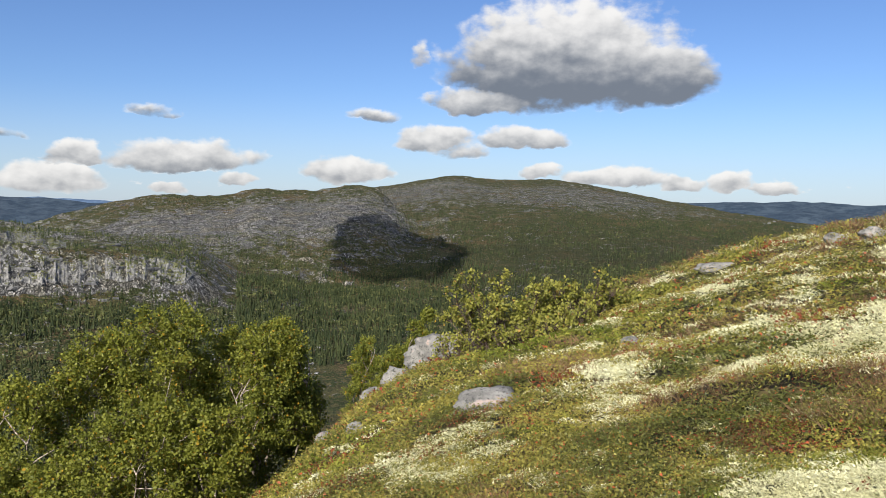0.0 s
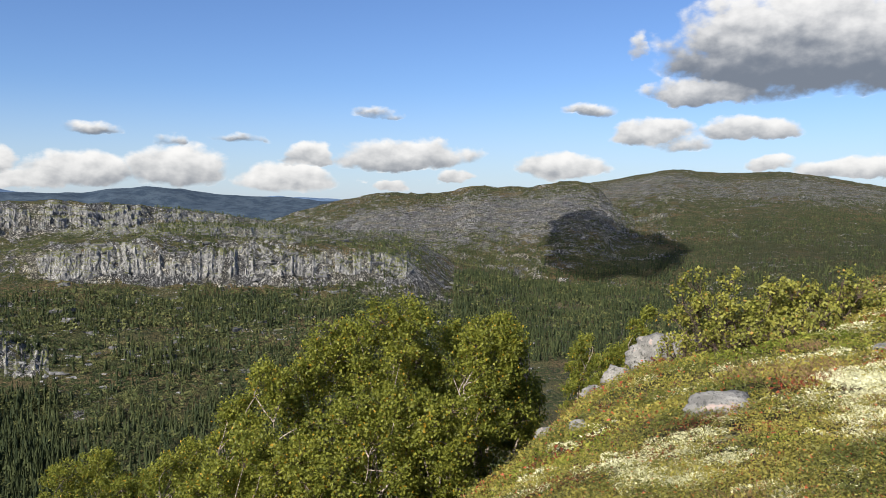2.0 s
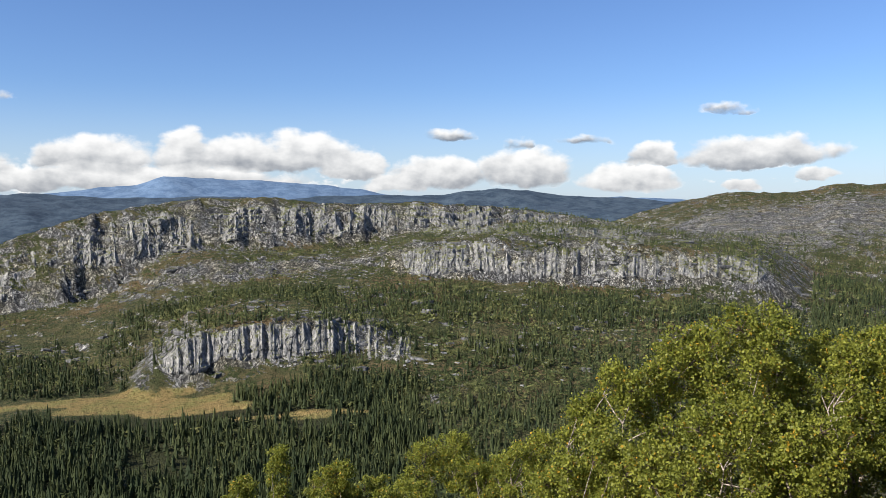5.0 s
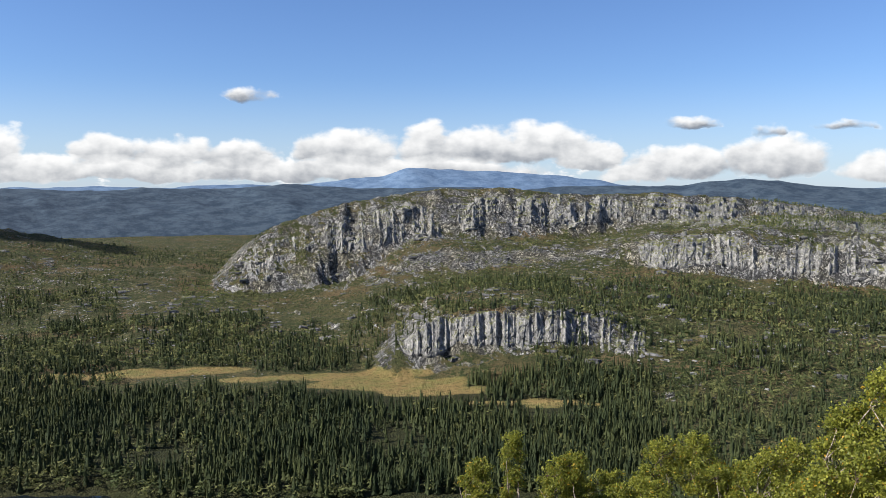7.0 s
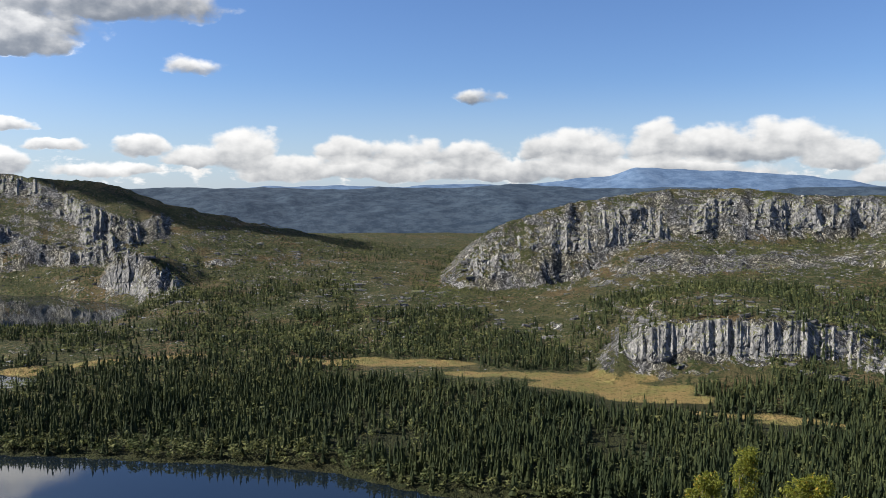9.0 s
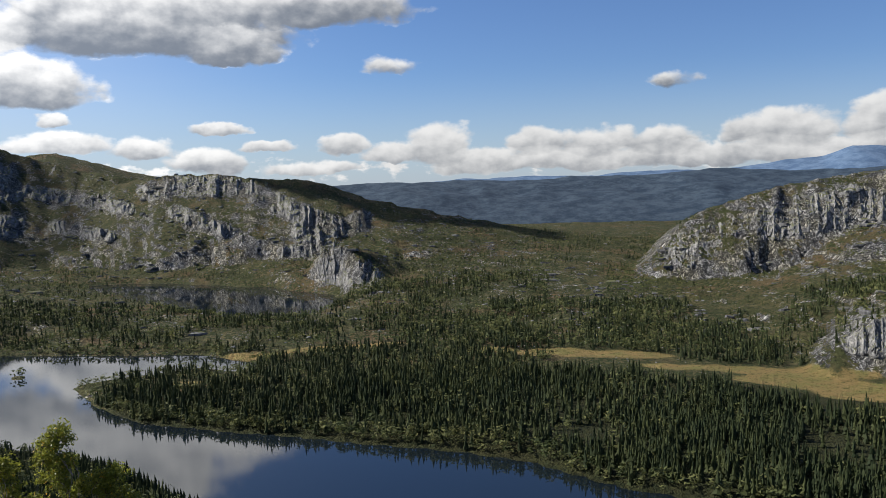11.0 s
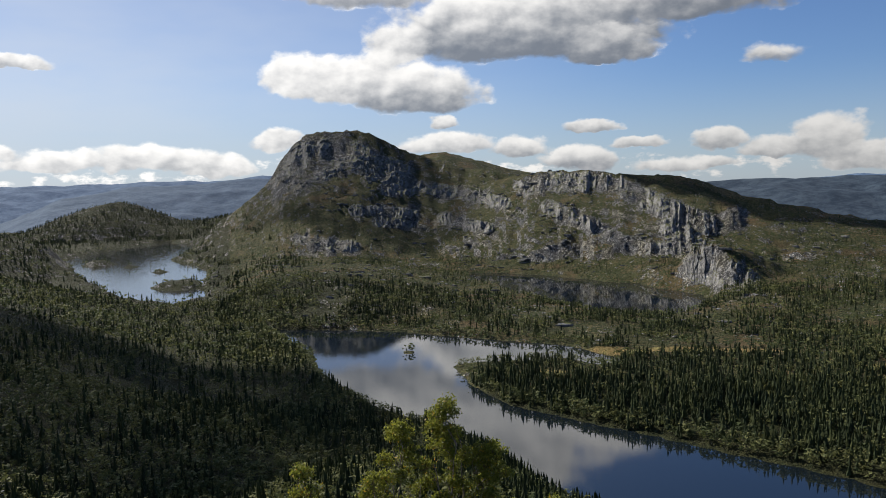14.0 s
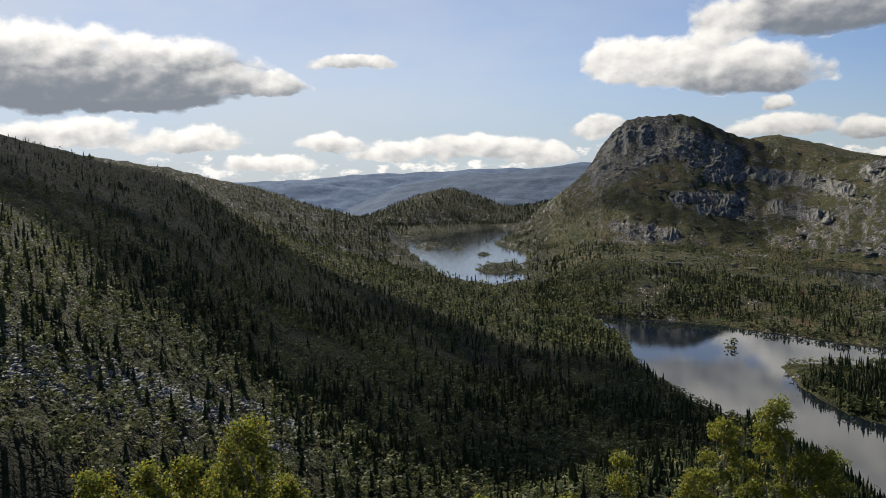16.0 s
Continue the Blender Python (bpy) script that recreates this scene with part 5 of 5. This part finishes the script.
def birch(az, r, top, wide, seed, lobes=24, leaves=20000, stems=5, bare=0.22, leaf=0.05, label=""):
    """A crooked many-stemmed mountain birch: heads of small leaves round a dome that reaches the height angle top."""
    rng = np.random.RandomState(seed)
    base = ground_at(az, r)
    tall = max(1.2, EYE + r * math.tan(radians(top)) - base.z)
    tree = tagged(new("birch_tree"), label or "crooked mountain birch with yellow-green leaves and pale bark", "birch", "birches round the knoll")
    tree.location = base - Vector((0, 0, 0.1))
    trunk, twigs, knees = Wood(), Wood(), []
    for k in range(stems):
        a = 6.28 * (k + 0.7 * rng.rand()) / stems
        out = wide * (0.25 + 0.45 * rng.rand()) / tall
        pts, _d = bent(rng, (0.10 * math.cos(a), 0.10 * math.sin(a), 0), (math.cos(a) * out, math.sin(a) * out, 0.8), tall * (0.72 + 0.14 * rng.rand()), 11, 0.17, 0.05)
        pts[:, 2] *= min(1.0, 0.86 * tall / pts[-1, 2])
        pts[:, :2] *= min(1.0, 0.62 * wide / max(0.05, np.abs(pts[:, :2]).max()))
        trunk.tube(pts, np.linspace(0.010 * tall + 0.010, 0.006, 11), 7)
        knees.append(pts[3:])
    knees = np.concatenate(knees)
    centres, tint = [], []
    for k in range(lobes):
        h = 1.0 if k == 0 else ((k + rng.rand()) / lobes) ** 0.8
        girth = math.sqrt(max(0.0, 1 - ((h - 0.42) / 0.74) ** 2))
        head = min(0.5, wide * (0.20 + 0.13 * rng.rand()) + 0.05)
        a, d = k * 2.4 + rng.rand(), wide * girth * math.sqrt(0.25 + 0.6 * rng.rand()) - 0.5 * head
        c = np.array([d * math.cos(a), d * math.sin(a), tall * bare + (tall * (1 - bare) - head) * h])
        near = knees[np.argmin(np.linalg.norm((knees - c) * (1, 1, 1.2) + (0, 0, 0.25 * tall * 0.3), axis=1))]
        bend = (near + c) / 2 + rng.randn(3) * 0.10 * np.linalg.norm(c - near) + (0, 0, 0.05)
        trunk.tube(np.array([near, near * 0.55 + bend * 0.45 + rng.randn(3) * 0.02, bend, c]), np.linspace(0.014, 0.005, 4) * (0.5 + 0.1 * tall), 5)
        spots = lobe_leaves(rng, c, head, 15, leaves // lobes, twigs, c - (c - bend) * 0.3, 0.055)
        centres.append(spots)
        # tint rises with height: sunlight on the crown, put into the leaf colour
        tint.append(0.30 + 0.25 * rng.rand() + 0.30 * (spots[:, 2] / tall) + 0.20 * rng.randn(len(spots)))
    centres, tint = np.concatenate(centres), np.concatenate(tint)
    part("trunk", trunk.mesh("trunk"), BIRCH_BARK, tree, "pale crooked birch stems")
    tagged(part("twig_spray", twigs.mesh("twig_spray"), TWIG_BARK, tree), kind="stuff")
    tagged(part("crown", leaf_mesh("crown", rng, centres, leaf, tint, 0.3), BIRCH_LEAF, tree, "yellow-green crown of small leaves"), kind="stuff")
    return tree


def willow(az, r, top, wide, seed, leaves=2600, stems=34):
    """A low willow bush: many dark stems from the ground, heads of leaves at their ends."""
    rng = np.random.RandomState(seed)
    base = ground_at(az, r)
    tall = max(0.3, EYE + r * math.tan(radians(top)) - base.z)
    bush = tagged(new("willow_bush"), "low willow bush with yellowing leaves and dark bare stems", "bush", "willow bushes on the knoll")
    bush.location = base
    wood, centres, tint = Wood(), [], []
    for _ in range(stems):
        a, d = rng.rand() * 6.28, math.sqrt(rng.rand()) * wide * 0.45
        root = np.array([d * math.cos(a), d * math.sin(a), -0.3])
        root[2] += float(height(np.array([base.x + root[0]]), np.array([base.y + root[1]]))[0]) - base.z + 0.2
        long = tall * (0.45 + 0.53 * rng.rand()) * (1.05 - 0.35 * d / wide)
        pts, _d = bent(rng, root, (0.55 * math.cos(a) * d / wide * 2 + 0.25 * rng.randn(), 0.55 * math.sin(a) * d / wide * 2 + 0.25 * rng.randn(), 1), long, 8, 0.12, 0.02)
        wood.tube(pts, np.linspace(0.016, 0.005, 8), 4)
        for _ in range(9):
            i = rng.randint(1, 7)
            twig, _d = bent(rng, pts[i], rng.randn(3) + (0, 0, 0.9), tall * (0.12 + 0.20 * rng.rand()), 4, 0.2, 0.05)
            wood.tube(twig, np.linspace(0.005, 0.002, 4), 3)
        spots = lobe_leaves(rng, pts[-1], 0.10 + 0.12 * tall * rng.rand(), 9, leaves // stems, wood, pts[-2], 0.03)
        centres.append(spots)
        tint.append(0.35 + 0.35 * rng.rand() + 0.2 * rng.randn(len(spots)))
    centres, tint = np.concatenate(centres), np.concatenate(tint)
    tagged(part("brushwood", wood.mesh("brushwood"), TWIG_BARK, bush, "thin dark stems"), kind="stuff")
    tagged(part("foliage", leaf_mesh("foliage", rng, centres, 0.050, tint), WILLOW_LEAF, bush, "small yellow-green leaves"), kind="stuff")
    return bush


# bearing, distance, height angle of the top, half width, seed, heads, leaves
GROVE = [
    (18.6, 14.4, -6.2, 1.25, 61, 34, 30000), (22.6, 14.8, -7.8, 1.0, 2, 26, 20000), (11.8, 13.8, -7.5, 0.95, 3, 28, 24000), (15.0, 14.8, -8.0, 0.9, 4, 20, 15000), (26.2, 14.0, -10.0, 0.95, 5, 26, 20000),
    (29.2, 14.6, -12.6, 0.6, 8, 16, 9000), (20.5, 12.0, -12.4, 0.9, 27, 20, 14000), (15.4, 12.0, -12.8, 0.7, 28, 18, 12000), (25.5, 12.2, -15.2, 0.8, 29, 16, 10000),
    (9.4, 14.6, -11.5, 0.5, 30, 12, 6000), (28.6, 12.6, -15.0, 0.8, 51, 16, 9000), (31.2, 13.2, -16.8, 0.7, 52, 14, 7000), (23.6, 11.0, -17.0, 0.7, 53, 14, 7000), (1.4, 24.0, -7.0, 0.55, 6, 14, 6000), (5.4, 22.0, -9.0, 0.6, 7, 14, 6000), (3.2, 21.0, -9.6, 0.7, 9, 14, 6000),
]
LOWER_BIRCHES = [
    (33, 17, -15.5, 0.88, 41, 22, 16312), (38.6, 25, -15.6, 1.62, 11, 30, 23562), (35.5, 24, -17, 1.12, 10, 22, 14500), (44, 26, -18.4, 1.25, 12, 22, 14500), (50.2, 27, -16.1, 0.56, 13, 18, 8156), (46.6, 25, -17.3, 1, 15, 22, 14500),
    (52.6, 25, -18, 0.75, 14, 16, 8156), (41.5, 22, -18.8, 1.12, 42, 20, 12687), (31, 15.5, -17.6, 0.88, 43, 20, 12687),
]
BIRCHES_BEHIND = [
    (109.7, 21.0, -13.6, 0.75, 16, 20, 8540), (112.6, 21.0, -15.0, 0.7, 44, 14, 5394), (106.6, 20.5, -16.4, 0.75, 17, 16, 6293), (114.6, 20.0, -18.2, 0.7, 18, 12, 4495), (102.4, 20.0, -20.0, 0.5, 45, 10, 3146), (119.7, 17.0, -17.3, 0.45, 19, 10, 3146),
    (98.4, 20.0, -20.6, 0.3, 20, 8, 1798), (86.1, 20.0, -21.3, 0.3, 26, 8, 1798), (145.1, 13.5, -13.9, 0.6, 21, 18, 8091), (147.6, 14.0, -16.0, 0.7, 46, 16, 7192), (150.6, 14.0, -15.8, 0.6, 22, 14, 5843), (154.1, 15.0, -16.0, 0.5, 23, 12, 4495),
    (142.2, 14.5, -17.6, 0.6, 24, 14, 5394), (158.4, 15.0, -17.2, 0.6, 47, 12, 4495), (123.3, 17.0, -20.0, 0.4, 25, 8, 2247), (128.9, 18.0, -20.2, 0.4, 48, 8, 2247),
]
for az, r, top, wide, seed, lobes, leaves in GROVE + LOWER_BIRCHES + BIRCHES_BEHIND:
    birch(az, r, top, wide, seed, lobes, leaves, leaf=0.048 if r < 17.5 else 0.086)
WILLOWS = [
    (-3.9, 13.2, -4.0, 0.75, 31, 3600, 22), (-6.4, 13.6, -6.0, 0.9, 40, 2200, 24), (-8.9, 14.0, -4.3, 0.9, 32, 3800, 28), (-11.8, 14.6, -5.3, 0.9, 33, 2200, 26), (-14.6, 15.4, -4.9, 0.8, 34, 1500, 24),
    (-2.2, 13.0, -8.0, 0.8, 38, 1200, 20), (-5.4, 12.6, -7.4, 1.1, 39, 1600, 34), (-8.6, 13.0, -6.6, 1.0, 35, 1500, 34), (-19.4, 18.5, -3.3, 0.9, 36, 700, 12), (-21.5, 19.0, -2.5, 0.8, 37, 500, 10),
]
for az, r, top, wide, seed, leaves, stems in WILLOWS:
    willow(az, r, top, wide, seed, leaves, stems)


def stone_material():
    m, n, bsdf = material("lichened_stone", 0.9)
    p = n.node("ShaderNodeNewGeometry").outputs["Position"]
    a, b = n.noise(p, 3.0, 6.0, 0.65), n.noise(p, 22.0, 5.0, 0.7)
    c = n.mix(n.step(a, 0.35, 0.65), (0.13, 0.125, 0.118), (0.27, 0.26, 0.24))
    c = n.mix(n.step(b, 0.53, 0.62), c, (0.075, 0.075, 0.07))
    c = n.mix(n.step(n.noise(p, 6.0, 3.0, 0.5), 0.62, 0.7), c, (0.33, 0.26, 0.23))
    attach(n, bsdf, c, n.math("ADD", a, n.math("MULTIPLY", b, 0.4)), 0.7, 0.06)
    return m


STONE = stone_material()


def boulder(az, r, size, seed, label, sink=0.3, turn=0.0):
    """A weathered stone with rough, partly flat sides, sunk into the heath."""
    rng = random.Random(seed)
    bm = bmesh.new()
    bmesh.ops.create_icosphere(bm, subdivisions=4, radius=0.5)
    off = Vector((rng.uniform(-50, 50), rng.uniform(-50, 50), seed))
    cuts = [(Vector((rng.gauss(0, 1), rng.gauss(0, 1), rng.gauss(0, 0.7))).normalized(), rng.uniform(0.26, 0.42)) for _ in range(9)]
    for v in bm.verts:
        for nrm, d in cuts:
            k = v.co.dot(nrm) - d
            if k > 0:
                v.co -= nrm * k * 0.85
        v.co += v.co.normalized() * (0.075 * noise.fractal(v.co * 4 + off, 0.6, 2.0, 5) - 0.05 * abs(noise.noise(v.co * 7 - off)))
        v.co = Vector((v.co.x * size[0], v.co.y * size[1], v.co.z * size[2]))
    mesh = bpy.data.meshes.new("boulder")
    bm.to_mesh(mesh)
    for p in mesh.polygons:
        p.use_smooth = True
    mesh.materials.append(STONE)
    ob = tagged(new("boulder", mesh), label, "boulder", "boulders on the knoll")
    g = ground_at(az, r)
    ob.matrix_basis = pose(g.x, g.y, g.z + size[2] * (0.35 - sink), 0, 0, az + turn)
    return ob


boulder(-3.4, 7.7, (0.95, 0.8, 0.42), 3, "flat grey stone with pink lichen sunk in the heath", 0.38)
boulder(0.0, 14.6, (1.5, 1.1, 0.8), 5, "large pale grey boulder beside the willow bush", 0.2)
boulder(3.0, 14.8, (0.75, 0.7, 0.6), 8, "pale grey boulder beside a larger one", 0.2)
boulder(4.6, 14.5, (0.7, 0.5, 0.4), 9, "reddish grey stone at the edge of the slope", 0.25)
boulder(-13.1, 9.6, (0.26, 0.22, 0.18), 11, "small pale stone in the heath", 0.1)
boulder(-18.4, 16.5, (0.9, 0.5, 0.3), 12, "low grey slab in the heath", 0.2)
boulder(-25.6, 16.0, (0.5, 0.4, 0.3), 13, "grey stone near the top of the slope", 0.2)
boulder(-27.6, 15.5, (0.55, 0.4, 0.32), 14, "grey stone near the top of the slope", 0.2)
boulder(6.0, 9.2, (0.28, 0.22, 0.2), 15, "small pale stone in the heath", 0.15)
boulder(7.6, 12.6, (0.5, 0.4, 0.3), 16, "grey stone at the edge of the slope", 0.15)


def tuft_shape(rng, blades, wide, tall, blade, flop=0.6):
    """A tuft one unit across: blades or leaves fanning out of the ground."""
    co, tri = [], []
    for _ in range(blades):
        a, d = rng.rand() * 6.28, math.sqrt(rng.rand()) * wide
        root = np.array([d * math.cos(a), d * math.sin(a), 0.0])
        tip = root + np.array([math.cos(a) * flop * rng.rand() + 0.2 * rng.randn(), math.sin(a) * flop * rng.rand() + 0.2 * rng.randn(), 1.0]) * tall * (0.5 + 0.6 * rng.rand())
        b = rng.rand() * 6.28
        side = np.array([math.cos(b), math.sin(b), 0.3 * rng.randn()]) * blade
        s = len(co)
        co.extend([root * 0.6 + tip * 0.4 - side, root * 0.6 + tip * 0.4 + side, tip])
        tri.append((s, s + 1, s + 2))
    return np.array(co), np.array(tri)


def leafy_shape(rng, leaves, wide, tall, leaf):
    """A cushion of small leaves over the ground."""
    co, tri = [], []
    for _ in range(leaves):
        a, d = rng.rand() * 6.28, math.sqrt(rng.rand()) * wide
        c = np.array([d * math.cos(a), d * math.sin(a), tall * (1 - 0.6 * (d / wide) ** 2) * (0.3 + 0.8 * rng.rand())])
        s = len(co)
        co.extend(c + rng.randn(3, 3) * leaf)
        tri.append((s, s + 1, s + 2))
    return np.array(co), np.array(tri)


def lichen_shape(rng, sprays, wide, tall, sprig):
    """A cushion of fine forked sprigs that point up and outward."""
    co, tri = [], []
    for _ in range(sprays):
        a, d = rng.rand() * 6.28, math.sqrt(rng.rand()) * wide
        c = np.array([d * math.cos(a), d * math.sin(a), tall * (1 - 0.7 * (d / wide) ** 2) * (0.4 + 0.6 * rng.rand())])
        way = rng.randn(3) * (1.0, 1.0, 0.5) + (math.cos(a), math.sin(a), 0.9)
        way *= sprig / np.linalg.norm(way)
        side = np.cross(way, rng.randn(3)) * 0.18
        s = len(co)
        co.extend([c - way * 0.5 - side, c - way * 0.5 + side, c + way])
        tri.append((s, s + 1, s + 2))
    return np.array(co), np.array(tri)


def heath():
    rng = np.random.RandomState(5)
    x, y = [], []
    for lo, hi, density in ((3.2, 6.0, 700), (6.0, 9.5, 340), (9.5, 14.0, 150), (14.0, 23.0, 55)):
        n = int(radians(51) * (hi ** 2 - lo ** 2) / 2 * density)
        a, b = sector(rng, n, (-31, 20), (lo, hi))
        x.append(a), y.append(b)
    x, y = np.concatenate(x), np.concatenate(y)
    r = np.hypot(x, y)
    z = height(x, y)
    pos = np.stack([x, y, z - 0.01], 1)
    grow = 0.62 + r * 0.045
    patch = fbm(x, y, 0.9, 3) + 0.35 * rng.randn(len(x))
    bed = np.hypot((x - 1.4) / 1.3, (y - 11.6) / 0.9)
    lichen = lichen_amount(x, y) + 0.46 * rng.randn(len(x))
    dry = fbm(x - 30, y + 70, 1.5, 3) + 0.4 * rng.randn(len(x)) + 0.05 * np.clip((x - 1) / 2, -1, 1)
    red = fbm(x + 90, y - 20, 0.8, 3) + 0.4 * rng.randn(len(x))
    is_lichen = lichen > 0.22
    is_dry = ~is_lichen & (dry > 0.88)
    is_red = ~is_lichen & ~is_dry & (red > 0.95)
    is_moss = ~is_lichen & ~is_dry & ~is_red & ((patch > 0.7) | (bed + 0.25 * rng.randn(len(x)) < 0.9))
    is_heath = ~(is_lichen | is_dry | is_red | is_moss)
    tint = 0.45 + 0.30 * rng.randn(len(x)) + 0.6 * fbm(x, y, 0.55, 2)
    sets = (
        ("reindeer_lichen", is_lichen, leaf_material("pale_lichen", (0.62, 0.60, 0.35), (0.88, 0.86, 0.58), None, 0.9, 0.25), [lichen_shape(rng, 95, 0.10, 0.06, 0.013) for _ in range(5)] + [lichen_shape(rng, 45, 0.10, 0.06, 0.018) for _ in range(5)], "cushions of pale yellow-white reindeer lichen on the heath", "lichen"),
        ("dry_grass", is_dry, leaf_material("dry_grass", (0.17, 0.105, 0.055), (0.34, 0.225, 0.12), None, 0.7, 0.3), [tuft_shape(rng, 30, 0.09, 0.10, 0.0022, 1.3) for _ in range(5)] + [tuft_shape(rng, 18, 0.09, 0.10, 0.0035, 1.3) for _ in range(5)], "tufts of dry brown grass among the heath", "grass"),
        ("red_leaves", is_red, leaf_material("red_leaves", (0.15, 0.045, 0.025), (0.38, 0.09, 0.045), None, 0.6, 0.35), [leafy_shape(rng, 26, 0.08, 0.10, 0.0058) for _ in range(5)] + [leafy_shape(rng, 14, 0.08, 0.10, 0.009) for _ in range(5)], "red autumn leaves of low bilberry scrub", "scrub"),
        ("moss", is_moss, leaf_material("bright_moss", (0.15, 0.18, 0.025), (0.33, 0.33, 0.06), None, 0.8, 0.3), [leafy_shape(rng, 32, 0.09, 0.06, 0.007) for _ in range(5)] + [leafy_shape(rng, 16, 0.09, 0.06, 0.011) for _ in range(5)], "bright yellow-green moss between low scrub", "moss"),
        ("dwarf_scrub", is_heath, leaf_material("scrub_leaves", (0.100, 0.112, 0.026), (0.400, 0.340, 0.072), (0.42, 0.10, 0.04), 0.5, 0.3, 0.45), [leafy_shape(rng, 32, 0.10, 0.10, 0.0060) for _ in range(5)] + [leafy_shape(rng, 13, 0.10, 0.10, 0.0098) for _ in range(5)], "low green dwarf scrub covering the knoll", "scrub"),
    )
    for name, sel, mat, shapes, label, cat in sets:
        s = grow * (0.7 + 0.6 * rng.rand(len(x)))
        for near in (True, False):
            k = sel & ((r < 7.5) == near)
            if k.any():
                tagged(scatter(name, shapes[:5] if near else shapes[5:], pos[k], s[k], tint[k], mat, rng, 1.15, 0.15), label, cat, kind="stuff")


heath()


# ---- clouds overhead, whose shade lies on the land ----
def cloud(az, r, size, seed, up=1500.0, thin=0.0):
    """A flat-bottomed heap cloud high towards the sun from a place on the ground."""
    rng = random.Random(seed)
    bm = bmesh.new()
    bmesh.ops.create_icosphere(bm, subdivisions=5, radius=1.0)
    off = Vector((seed * 3.1, seed * 1.7, 0.0))
    for v in bm.verts:
        k = 1.0 + 0.38 * noise.fractal(v.co * 1.6 + off, 0.7, 2.0, 5)
        v.co = Vector((v.co.x * k * size[0], v.co.y * k * size[1], (v.co.z * k if v.co.z > 0 else 0.25 * v.co.z) * size[2]))
    mesh = bpy.data.meshes.new("cloud")
    bm.to_mesh(mesh)
    for f in mesh.polygons:
        f.use_smooth = True
    m, n, bsdf = material("cloud_white", 1.0)
    attach(n, bsdf, (0.85, 0.86, 0.88), n.noise(n.node("ShaderNodeNewGeometry").outputs["Position"], 0.02, 6.0, 0.6), 0.5, 20.0)
    if thin:
        clear = n.node("ShaderNodeBsdfTransparent")
        mixed = n.node("ShaderNodeMixShader", (thin, bsdf.outputs[0], clear.outputs[0]))
        n.tree.links.new(mixed.outputs[0], m.node_tree.nodes["Material Output"].inputs["Surface"])
    mesh.materials.append(m)
    ob = tagged(new("cloud", mesh), "white heap cloud with a flat grey base high in the sky", "cloud", kind="structure")
    d = toward(az) * r
    c = Vector((d.x, d.y, float(height(np.array([d.x]), np.array([d.y]))[0]))) + toward(SUN_AZ, SUN_EL) * up
    ob.matrix_basis = pose(c.x, c.y, c.z, 0, 0, az)
    return ob


cloud(3.2, 1390, (100, 210, 60), 3, thin=0.55)
cloud(153, 630, (270, 205, 80), 5, thin=0.52)
cloud(83, 1560, (210, 230, 80), 7, thin=0.4)
cloud(117, 1900, (230, 230, 80), 9, 2300.0, thin=0.75)
